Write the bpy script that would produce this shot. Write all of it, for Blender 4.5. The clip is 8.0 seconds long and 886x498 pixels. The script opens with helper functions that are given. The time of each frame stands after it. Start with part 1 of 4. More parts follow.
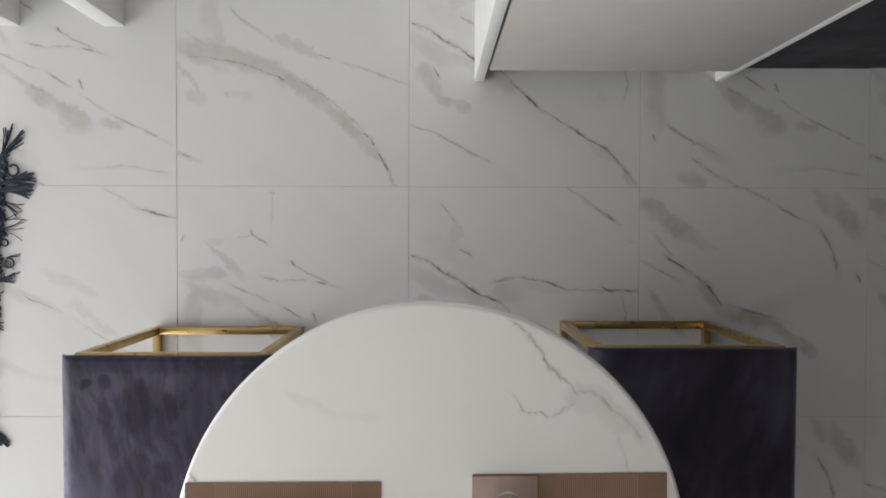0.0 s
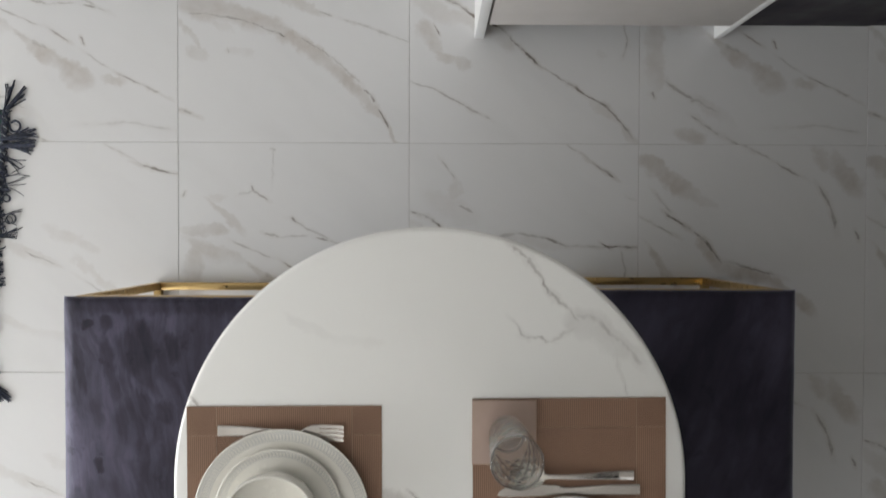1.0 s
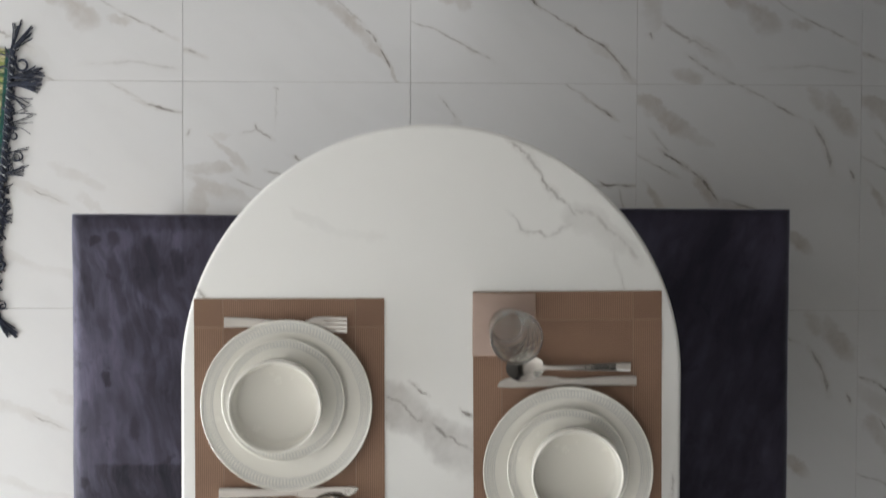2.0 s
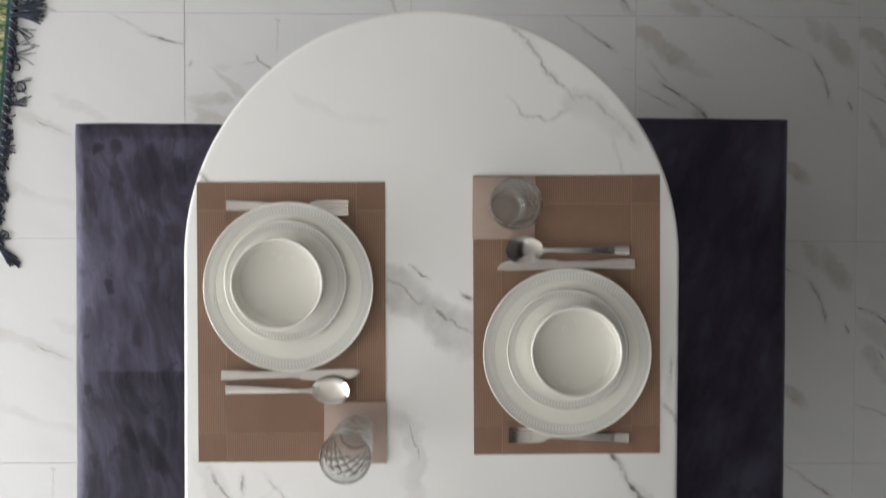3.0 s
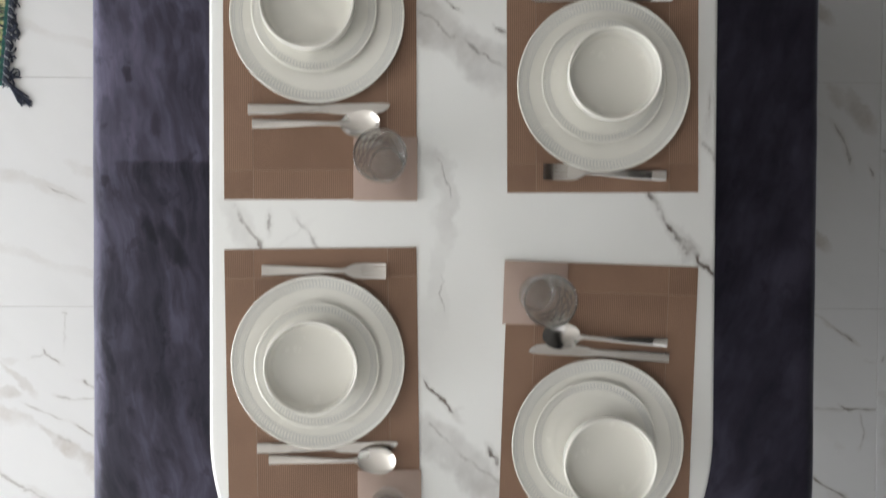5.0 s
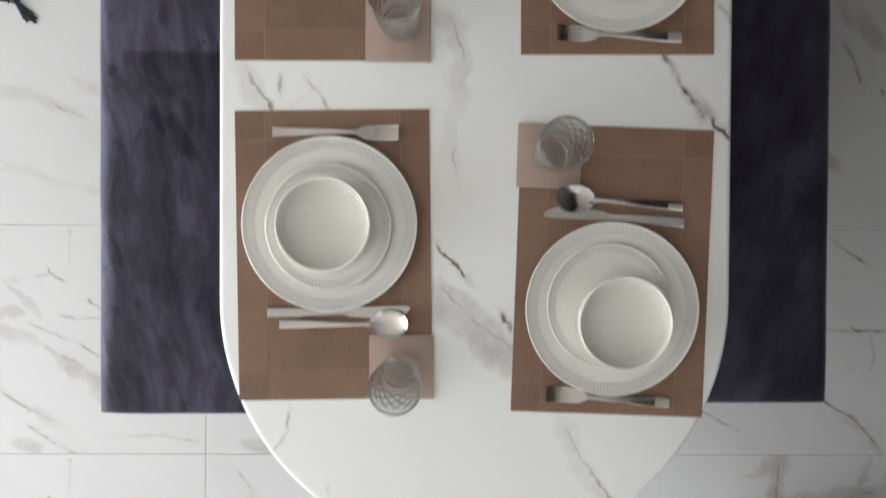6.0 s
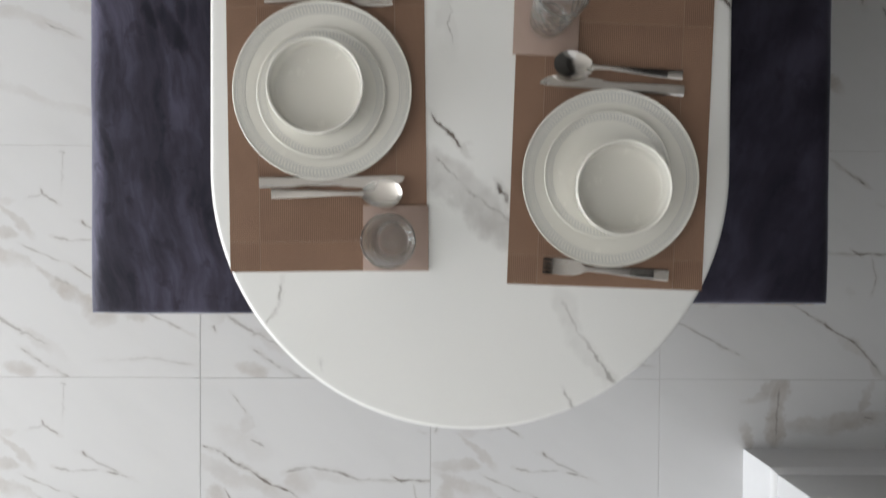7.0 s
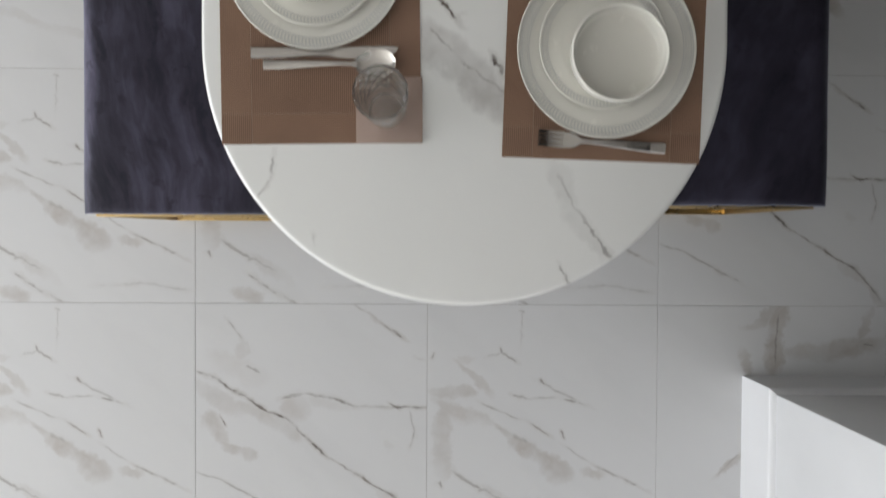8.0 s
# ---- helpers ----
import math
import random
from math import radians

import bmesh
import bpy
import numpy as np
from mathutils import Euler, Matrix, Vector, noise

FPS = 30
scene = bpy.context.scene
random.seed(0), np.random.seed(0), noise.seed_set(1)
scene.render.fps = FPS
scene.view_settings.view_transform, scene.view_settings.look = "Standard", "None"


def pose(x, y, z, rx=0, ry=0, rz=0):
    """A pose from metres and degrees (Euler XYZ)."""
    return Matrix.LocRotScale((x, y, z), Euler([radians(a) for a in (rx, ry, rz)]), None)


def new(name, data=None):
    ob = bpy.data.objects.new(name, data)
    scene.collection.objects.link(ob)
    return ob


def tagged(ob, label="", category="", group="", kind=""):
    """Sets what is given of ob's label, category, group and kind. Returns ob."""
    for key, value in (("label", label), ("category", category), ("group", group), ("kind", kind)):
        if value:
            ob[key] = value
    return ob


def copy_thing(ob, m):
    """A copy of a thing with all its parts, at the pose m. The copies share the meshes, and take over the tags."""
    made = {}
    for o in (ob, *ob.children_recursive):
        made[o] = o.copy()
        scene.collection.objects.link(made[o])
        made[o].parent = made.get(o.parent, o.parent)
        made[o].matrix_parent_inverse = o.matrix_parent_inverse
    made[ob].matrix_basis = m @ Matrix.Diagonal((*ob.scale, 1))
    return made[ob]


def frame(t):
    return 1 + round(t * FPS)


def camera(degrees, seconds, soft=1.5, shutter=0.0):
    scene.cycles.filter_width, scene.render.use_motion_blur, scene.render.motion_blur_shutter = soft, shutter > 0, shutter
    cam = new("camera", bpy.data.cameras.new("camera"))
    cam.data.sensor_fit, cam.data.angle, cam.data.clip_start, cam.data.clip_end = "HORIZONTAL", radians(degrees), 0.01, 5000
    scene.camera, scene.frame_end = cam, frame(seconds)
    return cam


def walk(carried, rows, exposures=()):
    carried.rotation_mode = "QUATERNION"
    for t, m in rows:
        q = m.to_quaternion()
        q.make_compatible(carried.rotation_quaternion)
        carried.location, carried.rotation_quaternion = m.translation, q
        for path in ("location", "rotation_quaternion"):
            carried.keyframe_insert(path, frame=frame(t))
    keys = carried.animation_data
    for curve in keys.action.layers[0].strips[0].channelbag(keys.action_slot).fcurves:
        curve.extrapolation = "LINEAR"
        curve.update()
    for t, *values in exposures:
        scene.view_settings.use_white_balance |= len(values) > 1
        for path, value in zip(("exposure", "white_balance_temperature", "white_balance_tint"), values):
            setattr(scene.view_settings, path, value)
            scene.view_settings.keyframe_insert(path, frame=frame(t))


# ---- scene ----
cam = camera(64.4, 8.0, soft=1.5, shutter=0.75)
# seconds, place, turn
PATH = [
    (0, 0.0703, -0.1218, 1.8288, -1.246, -0.569, 0.149),
    (0.5, 0.0696, -0.1733, 1.8337, -1.260, -0.589, 0.184),
    (1, 0.0700, -0.2391, 1.8389, -1.137, -0.580, 0.191),
    (2.5, 0.0676, -0.4960, 1.8799, -1.058, -0.585, 0.244),
    (3, 0.0688, -0.5913, 1.8824, -1.007, -0.558, 0.217),
    (3.5, 0.0611, -0.6931, 1.8822, -1.086, -0.545, 0.211),
    (4, 0.0430, -0.7982, 1.8764, -1.078, -0.558, 0.175),
    (5.5, 0.0064, -1.1230, 1.8519, -0.887, -0.714, 0.291),
    (6, -0.0022, -1.2310, 1.8485, -0.825, -0.710, 0.322),
    (6.5, -0.0003, -1.3294, 1.8412, -0.985, -0.693, 0.279),
    (7, 0.0070, -1.4263, 1.8313, -1.110, -0.695, 0.351),
    (7.5, 0.0141, -1.5237, 1.8246, -1.148, -0.679, 0.336),
    (8, 0.0177, -1.6183, 1.8221, -1.207, -0.668, 0.353),
]
EXPOSURES = [(0, 0.03, 6630, 10), (1, 0.05, 6630, 10), (2.5, 0.10, 6600, 10), (3.5, 0.11, 6560, 10), (5.5, 0.09, 6520, 10),
             (6.5, -0.10, 6520, 10), (7, -0.20, 6530, 10), (8, -0.44, 6540, 10)]
walk(cam, [(t, pose(*p)) for t, *p in PATH], EXPOSURES)

# ---- world and large lights ----
ROOM_X0, ROOM_X1, ROOM_Y0, ROOM_Y1, ROOM_H = -4.8, 1.292, -6.6, 1.8, 2.75
WIN_Y0, WIN_Y1, WIN_Z0, WIN_Z1 = -5.1, -0.7, 0.08, 2.6

world = bpy.data.worlds.new("sky")
scene.world = world
world.use_nodes = True
wn = world.node_tree.nodes
sky = wn.new("ShaderNodeTexSky")
sky.sky_type = "NISHITA"
sky.sun_disc = False
sky.sun_elevation, sky.sun_rotation = radians(50), radians(100)
world.node_tree.links.new(sky.outputs["Color"], wn["Background"].inputs["Color"])
wn["Background"].inputs["Strength"].default_value = 0.1


def window_lamp(name, m, width, height, watts, colour):
    lamp = bpy.data.lights.new(name, "AREA")
    lamp.shape, lamp.size, lamp.size_y = "RECTANGLE", width, height
    lamp.energy, lamp.color = watts, colour
    ob = new(name, lamp)
    ob.matrix_world = m
    return ob


# daylight of the sky through the window in the west wall
window_lamp("window_daylight", pose(ROOM_X0 - 0.02, (WIN_Y0 + WIN_Y1) / 2, (WIN_Z0 + WIN_Z1) / 2, 0, -90, 0),
            WIN_Z1 - WIN_Z0, WIN_Y1 - WIN_Y0, 286, (0.93, 0.968, 1.0))


# ---- materials ----
class Mat:
    """A node material with short ways to add and join nodes."""

    def __init__(self, name, colour=(0.8, 0.8, 0.8), rough=0.5, metal=0.0):
        self.m = bpy.data.materials.new(name)
        self.m.use_nodes = True
        self.t = self.m.node_tree
        self.b = self.t.nodes["Principled BSDF"]
        self.set(self.b, "Base Color", (*colour, 1))
        self.set(self.b, "Roughness", rough)
        self.set(self.b, "Metallic", metal)

    def set(self, node, key, value):
        if isinstance(value, bpy.types.NodeSocket):
            self.t.links.new(value, node.inputs[key])
        else:
            node.inputs[key].default_value = value

    def node(self, kind, props=None, **inputs):
        n = self.t.nodes.new(kind)
        if props and "interpolation_type" in props:
            n.interpolation_type = props["interpolation_type"]
        if props and "vector_type" in props:
            n.vector_type = props["vector_type"]
        for k, v in inputs.items():
            self.set(n, k.replace("_", " "), v)
        return n

    def math(self, op, a, b=0.0, c=0.0, clamp=False):
        n = self.t.nodes.new("ShaderNodeMath")
        n.operation, n.use_clamp = op, clamp
        for i, v in enumerate((a, b, c)):
            self.set(n, i, v)
        return n.outputs[0]

    def vmath(self, op, a, b=(0, 0, 0)):
        n = self.t.nodes.new("ShaderNodeVectorMath")
        n.operation = op
        self.set(n, 0, a), self.set(n, 1, b)
        return n.outputs[0]

    def coords(self):
        return self.t.nodes.new("ShaderNodeTexCoord").outputs["Object"]

    def scaled(self, p, s):
        return self.vmath("MULTIPLY", p, s)

    def noise(self, p, scale, detail=3.0, rough=0.55, colour=False):
        n = self.node("ShaderNodeTexNoise", Vector=p, Scale=scale, Detail=detail, Roughness=rough)
        return n.outputs["Color" if colour else "Fac"]

    def span(self, v, a, b, c=0.0, d=1.0, kind="LINEAR"):
        n = self.node("ShaderNodeMapRange", {"interpolation_type": kind})
        for i, x in enumerate((v, a, b, c, d)):
            self.set(n, i, x)
        return n.outputs[0]

    def mix(self, f, a, b):
        n = self.t.nodes.new("ShaderNodeMix")
        n.data_type = "RGBA"
        self.set(n, 0, f)
        for k, v in ((6, a), (7, b)):
            self.set(n, k, v if isinstance(v, bpy.types.NodeSocket) else (*v, 1))
        return n.outputs[2]

    def base(self, c):
        self.set(self.b, "Base Color", c)

    def rough(self, v):
        self.set(self.b, "Roughness", v)

    def bump(self, h, distance=0.001, strength=1.0):
        n = self.node("ShaderNodeBump", Height=h, Distance=distance, Strength=strength)
        self.set(self.b, "Normal", n.outputs[0])

    def mark(self, p, a, b, width, stretch=1.12, grow=0.0, uneven=None):
        mx, my = (a[0] + b[0]) / 2, (a[1] + b[1]) / 2
        dx, dy = b[0] - a[0], b[1] - a[1]
        half = math.hypot(dx, dy) / 2 * stretch
        m = self.node("ShaderNodeMapping", {"vector_type": "TEXTURE"}, Vector=p)
        m.inputs["Location"].default_value = (mx, my, 0)
        m.inputs["Rotation"].default_value = (0, 0, math.atan2(dy, dx))
        m.inputs["Scale"].default_value = (half, width, 1)
        s = self.t.nodes.new("ShaderNodeSeparateXYZ")
        if grow:
            raw = self.node("ShaderNodeSeparateXYZ", Vector=m.outputs[0])
            wide = self.math("MULTIPLY_ADD", raw.outputs[0], grow, 1.0)
            v = self.math("DIVIDE", raw.outputs[1], self.math("MAXIMUM", wide, 0.15))
            u2 = self.math("MULTIPLY", raw.outputs[0], raw.outputs[0])
            side = self.math("MULTIPLY_ADD", self.math("SIGN", v), 0.45, 1.0)
            return self.math("MULTIPLY_ADD", self.math("MULTIPLY", v, v), side, self.math("POWER", u2, 1.2))
        self.set(s, 0, self.vmath("MULTIPLY", m.outputs[0], m.outputs[0]))
        across = s.outputs[1] if uneven is None else self.math("MULTIPLY", s.outputs[1], uneven)
        return self.math("MULTIPLY_ADD", s.outputs[0], s.outputs[0], across)


class Marble(Mat):
    """White marble with veins between given points of the slab, wobbled by noise."""

    def start(self, ground, tint):
        p = self.coords()
        self.p0 = p
        big = self.vmath("SUBTRACT", self.noise(p, 7.0, 2.0, colour=True), (0.5, 0.5, 0.5))
        small = self.vmath("SUBTRACT", self.noise(p, 38.0, 4.0, 0.65, colour=True), (0.5, 0.5, 0.5))
        q = self.vmath("ADD", p, self.scaled(big, (0.016, 0.016, 0)))
        self.p = self.vmath("ADD", q, self.scaled(small, (0.015, 0.015, 0)))
        self.uneven = self.span(self.noise(p, 21.0, 3.0, 0.6), 0.3, 0.7, 0.35, 3.2)
        rag = self.vmath("SUBTRACT", self.noise(p, 12.0, 4.0, 0.6, colour=True), (0.5, 0.5, 0.5))
        tear = self.vmath("SUBTRACT", self.noise(p, 62.0, 4.0, 0.7, colour=True), (0.5, 0.5, 0.5))
        self.pb = self.vmath("ADD", self.vmath("ADD", q, self.scaled(rag, (0.075, 0.062, 0))), self.scaled(tear, (0.020, 0.016, 0)))
        self.ground, self.tint = ground, tint
        self.lines, self.bands, self.wisps, self.clouds = None, None, 0.25, 0.4
        self.dark = ((0.10, 0.097, 0.095), (0.195, 0.155, 0.128))
        self.smoke = ((0.37, 0.355, 0.34), (0.41, 0.34, 0.285))
        return self

    def vein(self, strength, width, *points):
        """A dark line with a broader smoky halo."""
        for a, b in zip(points, points[1:]):
            d = self.mark(self.p, a, b, width * 0.80, 1.15, 0.0, self.uneven)
            v = self.span(d, 1.3, 0.0, 0.0, strength, "SMOOTHSTEP")
            self.lines = v if self.lines is None else self.math("MAXIMUM", self.lines, v)
            h = self.span(d, 9.0, 0.3, 0.0, strength * 0.5, "SMOOTHSTEP")
            self.bands = h if self.bands is None else self.math("MAXIMUM", self.bands, h)

    def band(self, strength, width, *points, grow=0.0):
        for a, b in zip(points, points[1:]):
            v = self.span(self.mark(self.pb, a, b, width * 1.08, 1.5, grow or 0.02), 1.35, 0.12, 0.0, strength, "SMOOTHSTEP")
            self.bands = v if self.bands is None else self.math("MAXIMUM", self.bands, v)

    def done(self):
        p = self.p0
        grain = self.node("ShaderNodeMapping", Vector=self.p)
        grain.inputs["Rotation"].default_value = (0, 0, radians(36))
        along = self.scaled(grain.outputs[0], (1.0, 4.0, 1.0))
        fine = self.span(self.noise(self.pb, 24.0, 4.0, 0.6), 0.34, 0.60, 0.62, 1.0)
        broken = self.math("MULTIPLY", fine, self.span(self.noise(p, 9.0, 3.0), 0.34, 0.60, 0.40, 1.0))
        cloud = self.span(self.noise(along, 1.9, 3.0), 0.42, 0.8, 0.0, self.clouds, "SMOOTHSTEP")
        wisp = self.span(self.noise(along, 4.0, 6.0, 0.6), 0.58, 0.76, 0.0, self.wisps)
        thin = self.span(self.noise(p, 15.0, 4.0, 0.65), 0.38, 0.58, 0.08, 1.2)
        c = self.mix(self.math("MAXIMUM", cloud, wisp), self.ground, self.tint)
        if self.bands is not None:
            warm = self.mix(self.noise(p, 11.0, 3.0), *self.smoke)
            c = self.mix(self.math("MULTIPLY", self.bands, broken), c, warm)
        if self.lines is not None:
            dark = self.mix(self.noise(p, 16.0, 2.0), *self.dark)
            c = self.mix(self.math("MULTIPLY", self.lines, thin), c, dark)
        self.base(c)
        self.rough(self.span(self.noise(p, 9.0, 4.0), 0.3, 0.7, self.b.inputs["Roughness"].default_value - 0.05,
                             self.b.inputs["Roughness"].default_value + 0.06))
        return self.m


TILE = 0.6


def tile_print(name):
    return Marble(name, (0.7, 0.7, 0.7), 0.36).start((0.643, 0.641, 0.645), (0.555, 0.553, 0.553))


def on_tile(*xy):
    """Points of a tile print, in 410ths of a tile from its upper left corner."""
    return [(xy[i] / 410 * TILE - TILE / 2, TILE / 2 - xy[i + 1] / 410 * TILE) for i in range(0, len(xy), 2)]


def print_crossing():
    m = tile_print("marble_tile_crossing")
    m.vein(0.75, 0.0055, *on_tile(3, 121, 36, 133, 65, 153, 90, 166))
    m.vein(0.85, 0.0065, *on_tile(90, 166, 128, 193, 159, 201))
    m.vein(0.6, 0.005, *on_tile(159, 201, 186, 229, 205, 246))
    m.vein(0.95, 0.005, *on_tile(205, 246, 230, 271))
    m.vein(0.6, 0.0035, *on_tile(230, 271, 279, 300))
    m.vein(0.7, 0.0055, *on_tile(279, 300, 315, 322, 353, 344))
    m.vein(0.5, 0.006, *on_tile(353, 344, 380, 372, 407, 408))
    m.vein(0.4, 0.007, *on_tile(155, 168, 190, 159, 244, 168))
    m.vein(0.6, 0.006, *on_tile(244, 168, 279, 182))
    m.vein(0.35, 0.005, *on_tile(279, 182, 342, 182))
    m.vein(0.75, 0.0055, *on_tile(350, 184, 409, 185))
    m.vein(0.9, 0.004, *on_tile(344, 176, 360, 187))
    m.vein(0.35, 0.0035, *on_tile(282, 2, 311, 19))
    m.vein(0.6, 0.004, *on_tile(311, 19, 324, 32))
    m.vein(0.85, 0.0048, *on_tile(324, 32, 364, 57))
    m.vein(0.45, 0.0045, *on_tile(58, 32, 79, 63))
    m.vein(0.35, 0.0045, *on_tile(90, 112, 114, 124))
    m.vein(0.95, 0.0035, *on_tile(44, 202, 52, 217))
    m.vein(0.3, 0.0045, *on_tile(2, 302, 49, 317))
    m.vein(0.4, 0.0045, *on_tile(49, 317, 98, 342, 142, 366))
    m.vein(0.35, 0.0045, *on_tile(380, 193, 389, 229, 380, 255))
    m.vein(0.3, 0.004, *on_tile(391, 95, 411, 101))
    m.band(0.55, 0.024, *on_tile(28, 198, 50, 238), grow=-0.25)
    m.band(0.6, 0.012, *on_tile(47, 247, 80, 262, 106, 273))
    m.band(0.35, 0.02, *on_tile(8, 142, 83, 188))
    m.band(0.4, 0.016, *on_tile(83, 180, 150, 212, 185, 235))
    m.band(0.4, 0.028, *on_tile(160, 182, 195, 178))
    m.band(0.3, 0.014, *on_tile(195, 168, 260, 180))
    m.band(0.3, 0.012, *on_tile(80, 70, 86, 95))
    m.band(0.35, 0.01, *on_tile(330, 332, 380, 372, 405, 404))
    m.band(0.25, 0.012, *on_tile(338, 250, 352, 258))
    m.band(0.2, 0.03, *on_tile(40, 90, 110, 130))
    return m.done()


def print_feather():
    m = tile_print("marble_tile_feather")
    m.vein(0.40, 0.0045, *on_tile(163, 11, 171, 13))
    m.vein(0.20, 0.0045, *on_tile(168, 14, 166, 70))
    m.vein(0.44, 0.0055, *on_tile(129, 76, 134, 87, 158, 103))
    m.vein(0.28, 0.005, *on_tile(107, 94, 130, 87))
    m.vein(0.32, 0.005, *on_tile(12, 88, 9, 98))
    m.vein(0.32, 0.004, *on_tile(98, 176, 130, 190, 163, 203))
    m.vein(0.52, 0.0045, *on_tile(185, 211, 217, 232))
    m.vein(0.60, 0.0045, *on_tile(240, 226, 246, 238))
    m.vein(0.68, 0.0048, *on_tile(200, 133, 209, 142))
    m.vein(0.32, 0.0045, *on_tile(209, 142, 277, 176))
    m.vein(0.40, 0.0042, *on_tile(154, 161, 179, 167))
    m.vein(0.32, 0.0042, *on_tile(179, 167, 228, 165))
    m.vein(0.48, 0.0045, *on_tile(245, 169, 280, 177))
    m.vein(0.48, 0.006, *on_tile(127, 220, 145, 228))
    m.vein(0.28, 0.008, *on_tile(145, 228, 180, 246))
    m.vein(0.24, 0.0045, *on_tile(250, 254, 286, 279))
    m.vein(0.48, 0.0045, *on_tile(304, 288, 345, 308, 390, 331))
    m.vein(0.40, 0.006, *on_tile(45, 299, 98, 330, 142, 351))
    m.vein(0.44, 0.006, *on_tile(97, 361, 130, 385, 194, 418))
    m.vein(0.18, 0.006, *on_tile(244, 380, 320, 375, 400, 386))
    m.vein(0.44, 0.006, *on_tile(23, 318, 28, 328))
    m.vein(0.36, 0.006, *on_tile(92, 332, 108, 330))
    m.band(0.6, 0.009, *on_tile(116, 210, 150, 234), grow=0.4)
    m.band(0.75, 0.017, *on_tile(150, 234, 205, 268), grow=0.25)
    m.band(0.7, 0.025, *on_tile(205, 266, 250, 304), grow=0.2)
    m.band(0.45, 0.022, *on_tile(33, 187, 31, 250, 29, 304))
    m.band(0.5, 0.012, *on_tile(9, 153, 50, 151, 82, 154))
    m.band(0.5, 0.02, *on_tile(28, 172, 98, 203))
    m.band(0.5, 0.011, *on_tile(62, 107, 112, 150), grow=0.35)
    m.band(0.45, 0.012, *on_tile(277, 296, 314, 297))
    m.band(0.6, 0.018, *on_tile(76, 388, 112, 398))
    m.band(0.3, 0.016, *on_tile(105, 333, 160, 365))
    m.band(0.25, 0.012, *on_tile(62, 95, 85, 97))
    return m.done()


def print_branch():
    m = tile_print("marble_tile_branch")
    m.vein(0.5, 0.0045, *on_tile(188, 2, 240, 28, 289, 55))
    m.vein(0.75, 0.006, *on_tile(50, 122, 85, 145, 121, 169, 148, 210))
    m.vein(0.6, 0.0045, *on_tile(3, 129, 60, 159))
    m.vein(0.5, 0.006, *on_tile(160, 208, 242, 232))
    m.vein(0.5, 0.008, *on_tile(322, 75, 345, 110, 356, 149))
    m.vein(0.6, 0.006, *on_tile(390, 154, 397, 170))
    m.vein(0.35, 0.005, *on_tile(30, 88, 60, 120))
    m.band(0.8, 0.02, *on_tile(7, 28, 45, 45, 85, 80))
    m.band(0.75, 0.018, *on_tile(120, 170, 148, 215, 242, 240, 309, 287))
    m.band(0.7, 0.03, *on_tile(352, 20, 396, 80))
    m.band(0.6, 0.014, *on_tile(27, 190, 74, 256))
    m.band(0.55, 0.014, *on_tile(85, 80, 130, 108))
    m.band(0.5, 0.016, *on_tile(320, 5, 335, 40))
    return m.done()


def print_sweep():
    m = tile_print("marble_tile_sweep")
    m.band(0.55, 0.028, *on_tile(5, 158, 95, 176), grow=-0.1)
    m.band(0.6, 0.027, *on_tile(80, 172, 177, 198), grow=-0.15)
    m.band(0.65, 0.021, *on_tile(165, 198, 220, 228, 271, 267))
    m.band(0.65, 0.018, *on_tile(271, 267, 327, 318), grow=-0.12)
    m.band(0.6, 0.011, *on_tile(327, 318, 361, 361), grow=-0.3)
    m.band(0.5, 0.007, *on_tile(361, 361, 388, 406))
    m.band(0.6, 0.012, *on_tile(178, 152, 205, 158, 250, 178), grow=-0.2)
    m.band(0.35, 0.026, *on_tile(65, 85, 74, 155))
    m.band(0.4, 0.008, *on_tile(5, 202, 39, 241))
    m.band(0.35, 0.012, *on_tile(22, 248, 46, 254))
    m.band(0.35, 0.012, *on_tile(88, 247, 125, 250))
    m.band(0.3, 0.009, *on_tile(70, 196, 92, 212))
    m.vein(0.4, 0.0045, *on_tile(20, 184, 44, 183, 117, 194, 158, 209))
    m.vein(0.95, 0.0048, *on_tile(158, 209, 189, 221))
    m.vein(0.3, 0.0045, *on_tile(220, 225, 271, 256, 320, 300))
    m.vein(0.55, 0.0042, *on_tile(330, 315, 344, 324, 349, 338))
    m.vein(0.7, 0.005, *on_tile(356, 350, 373, 380))
    m.vein(0.45, 0.0042, *on_tile(250, 179, 271, 186))
    m.vein(0.4, 0.0042, *on_tile(295, 193, 340, 206))
    m.vein(0.25, 0.0042, *on_tile(340, 206, 409, 232))
    m.vein(0.35, 0.0045, *on_tile(95, 99, 110, 115, 138, 133, 168, 151))
    m.vein(0.55, 0.005, *on_tile(87, 243, 89, 251))
    m.vein(0.35, 0.006, *on_tile(20, 140, 44, 158))
    m.vein(0.7, 0.006, *on_tile(0, 352, 34, 366))
    return m.done()


def print_drift():
    m = tile_print("marble_tile_drift")
    m.vein(0.35, 0.0045, *on_tile(285, 6, 345, 38))
    m.vein(0.75, 0.005, *on_tile(345, 40, 410, 56))
    m.vein(0.5, 0.0045, *on_tile(140, 196, 190, 216))
    m.band(0.3, 0.016, *on_tile(45, 165, 110, 180, 185, 210))
    m.band(0.35, 0.014, *on_tile(180, 156, 230, 171, 262, 190))
    m.band(0.25, 0.01, *on_tile(225, 205, 260, 230, 300, 261))
    m.band(0.25, 0.012, *on_tile(60, 300, 160, 340, 300, 350))
    m.vein(0.25, 0.004, *on_tile(250, 250, 330, 300, 400, 310))
    return m.done()


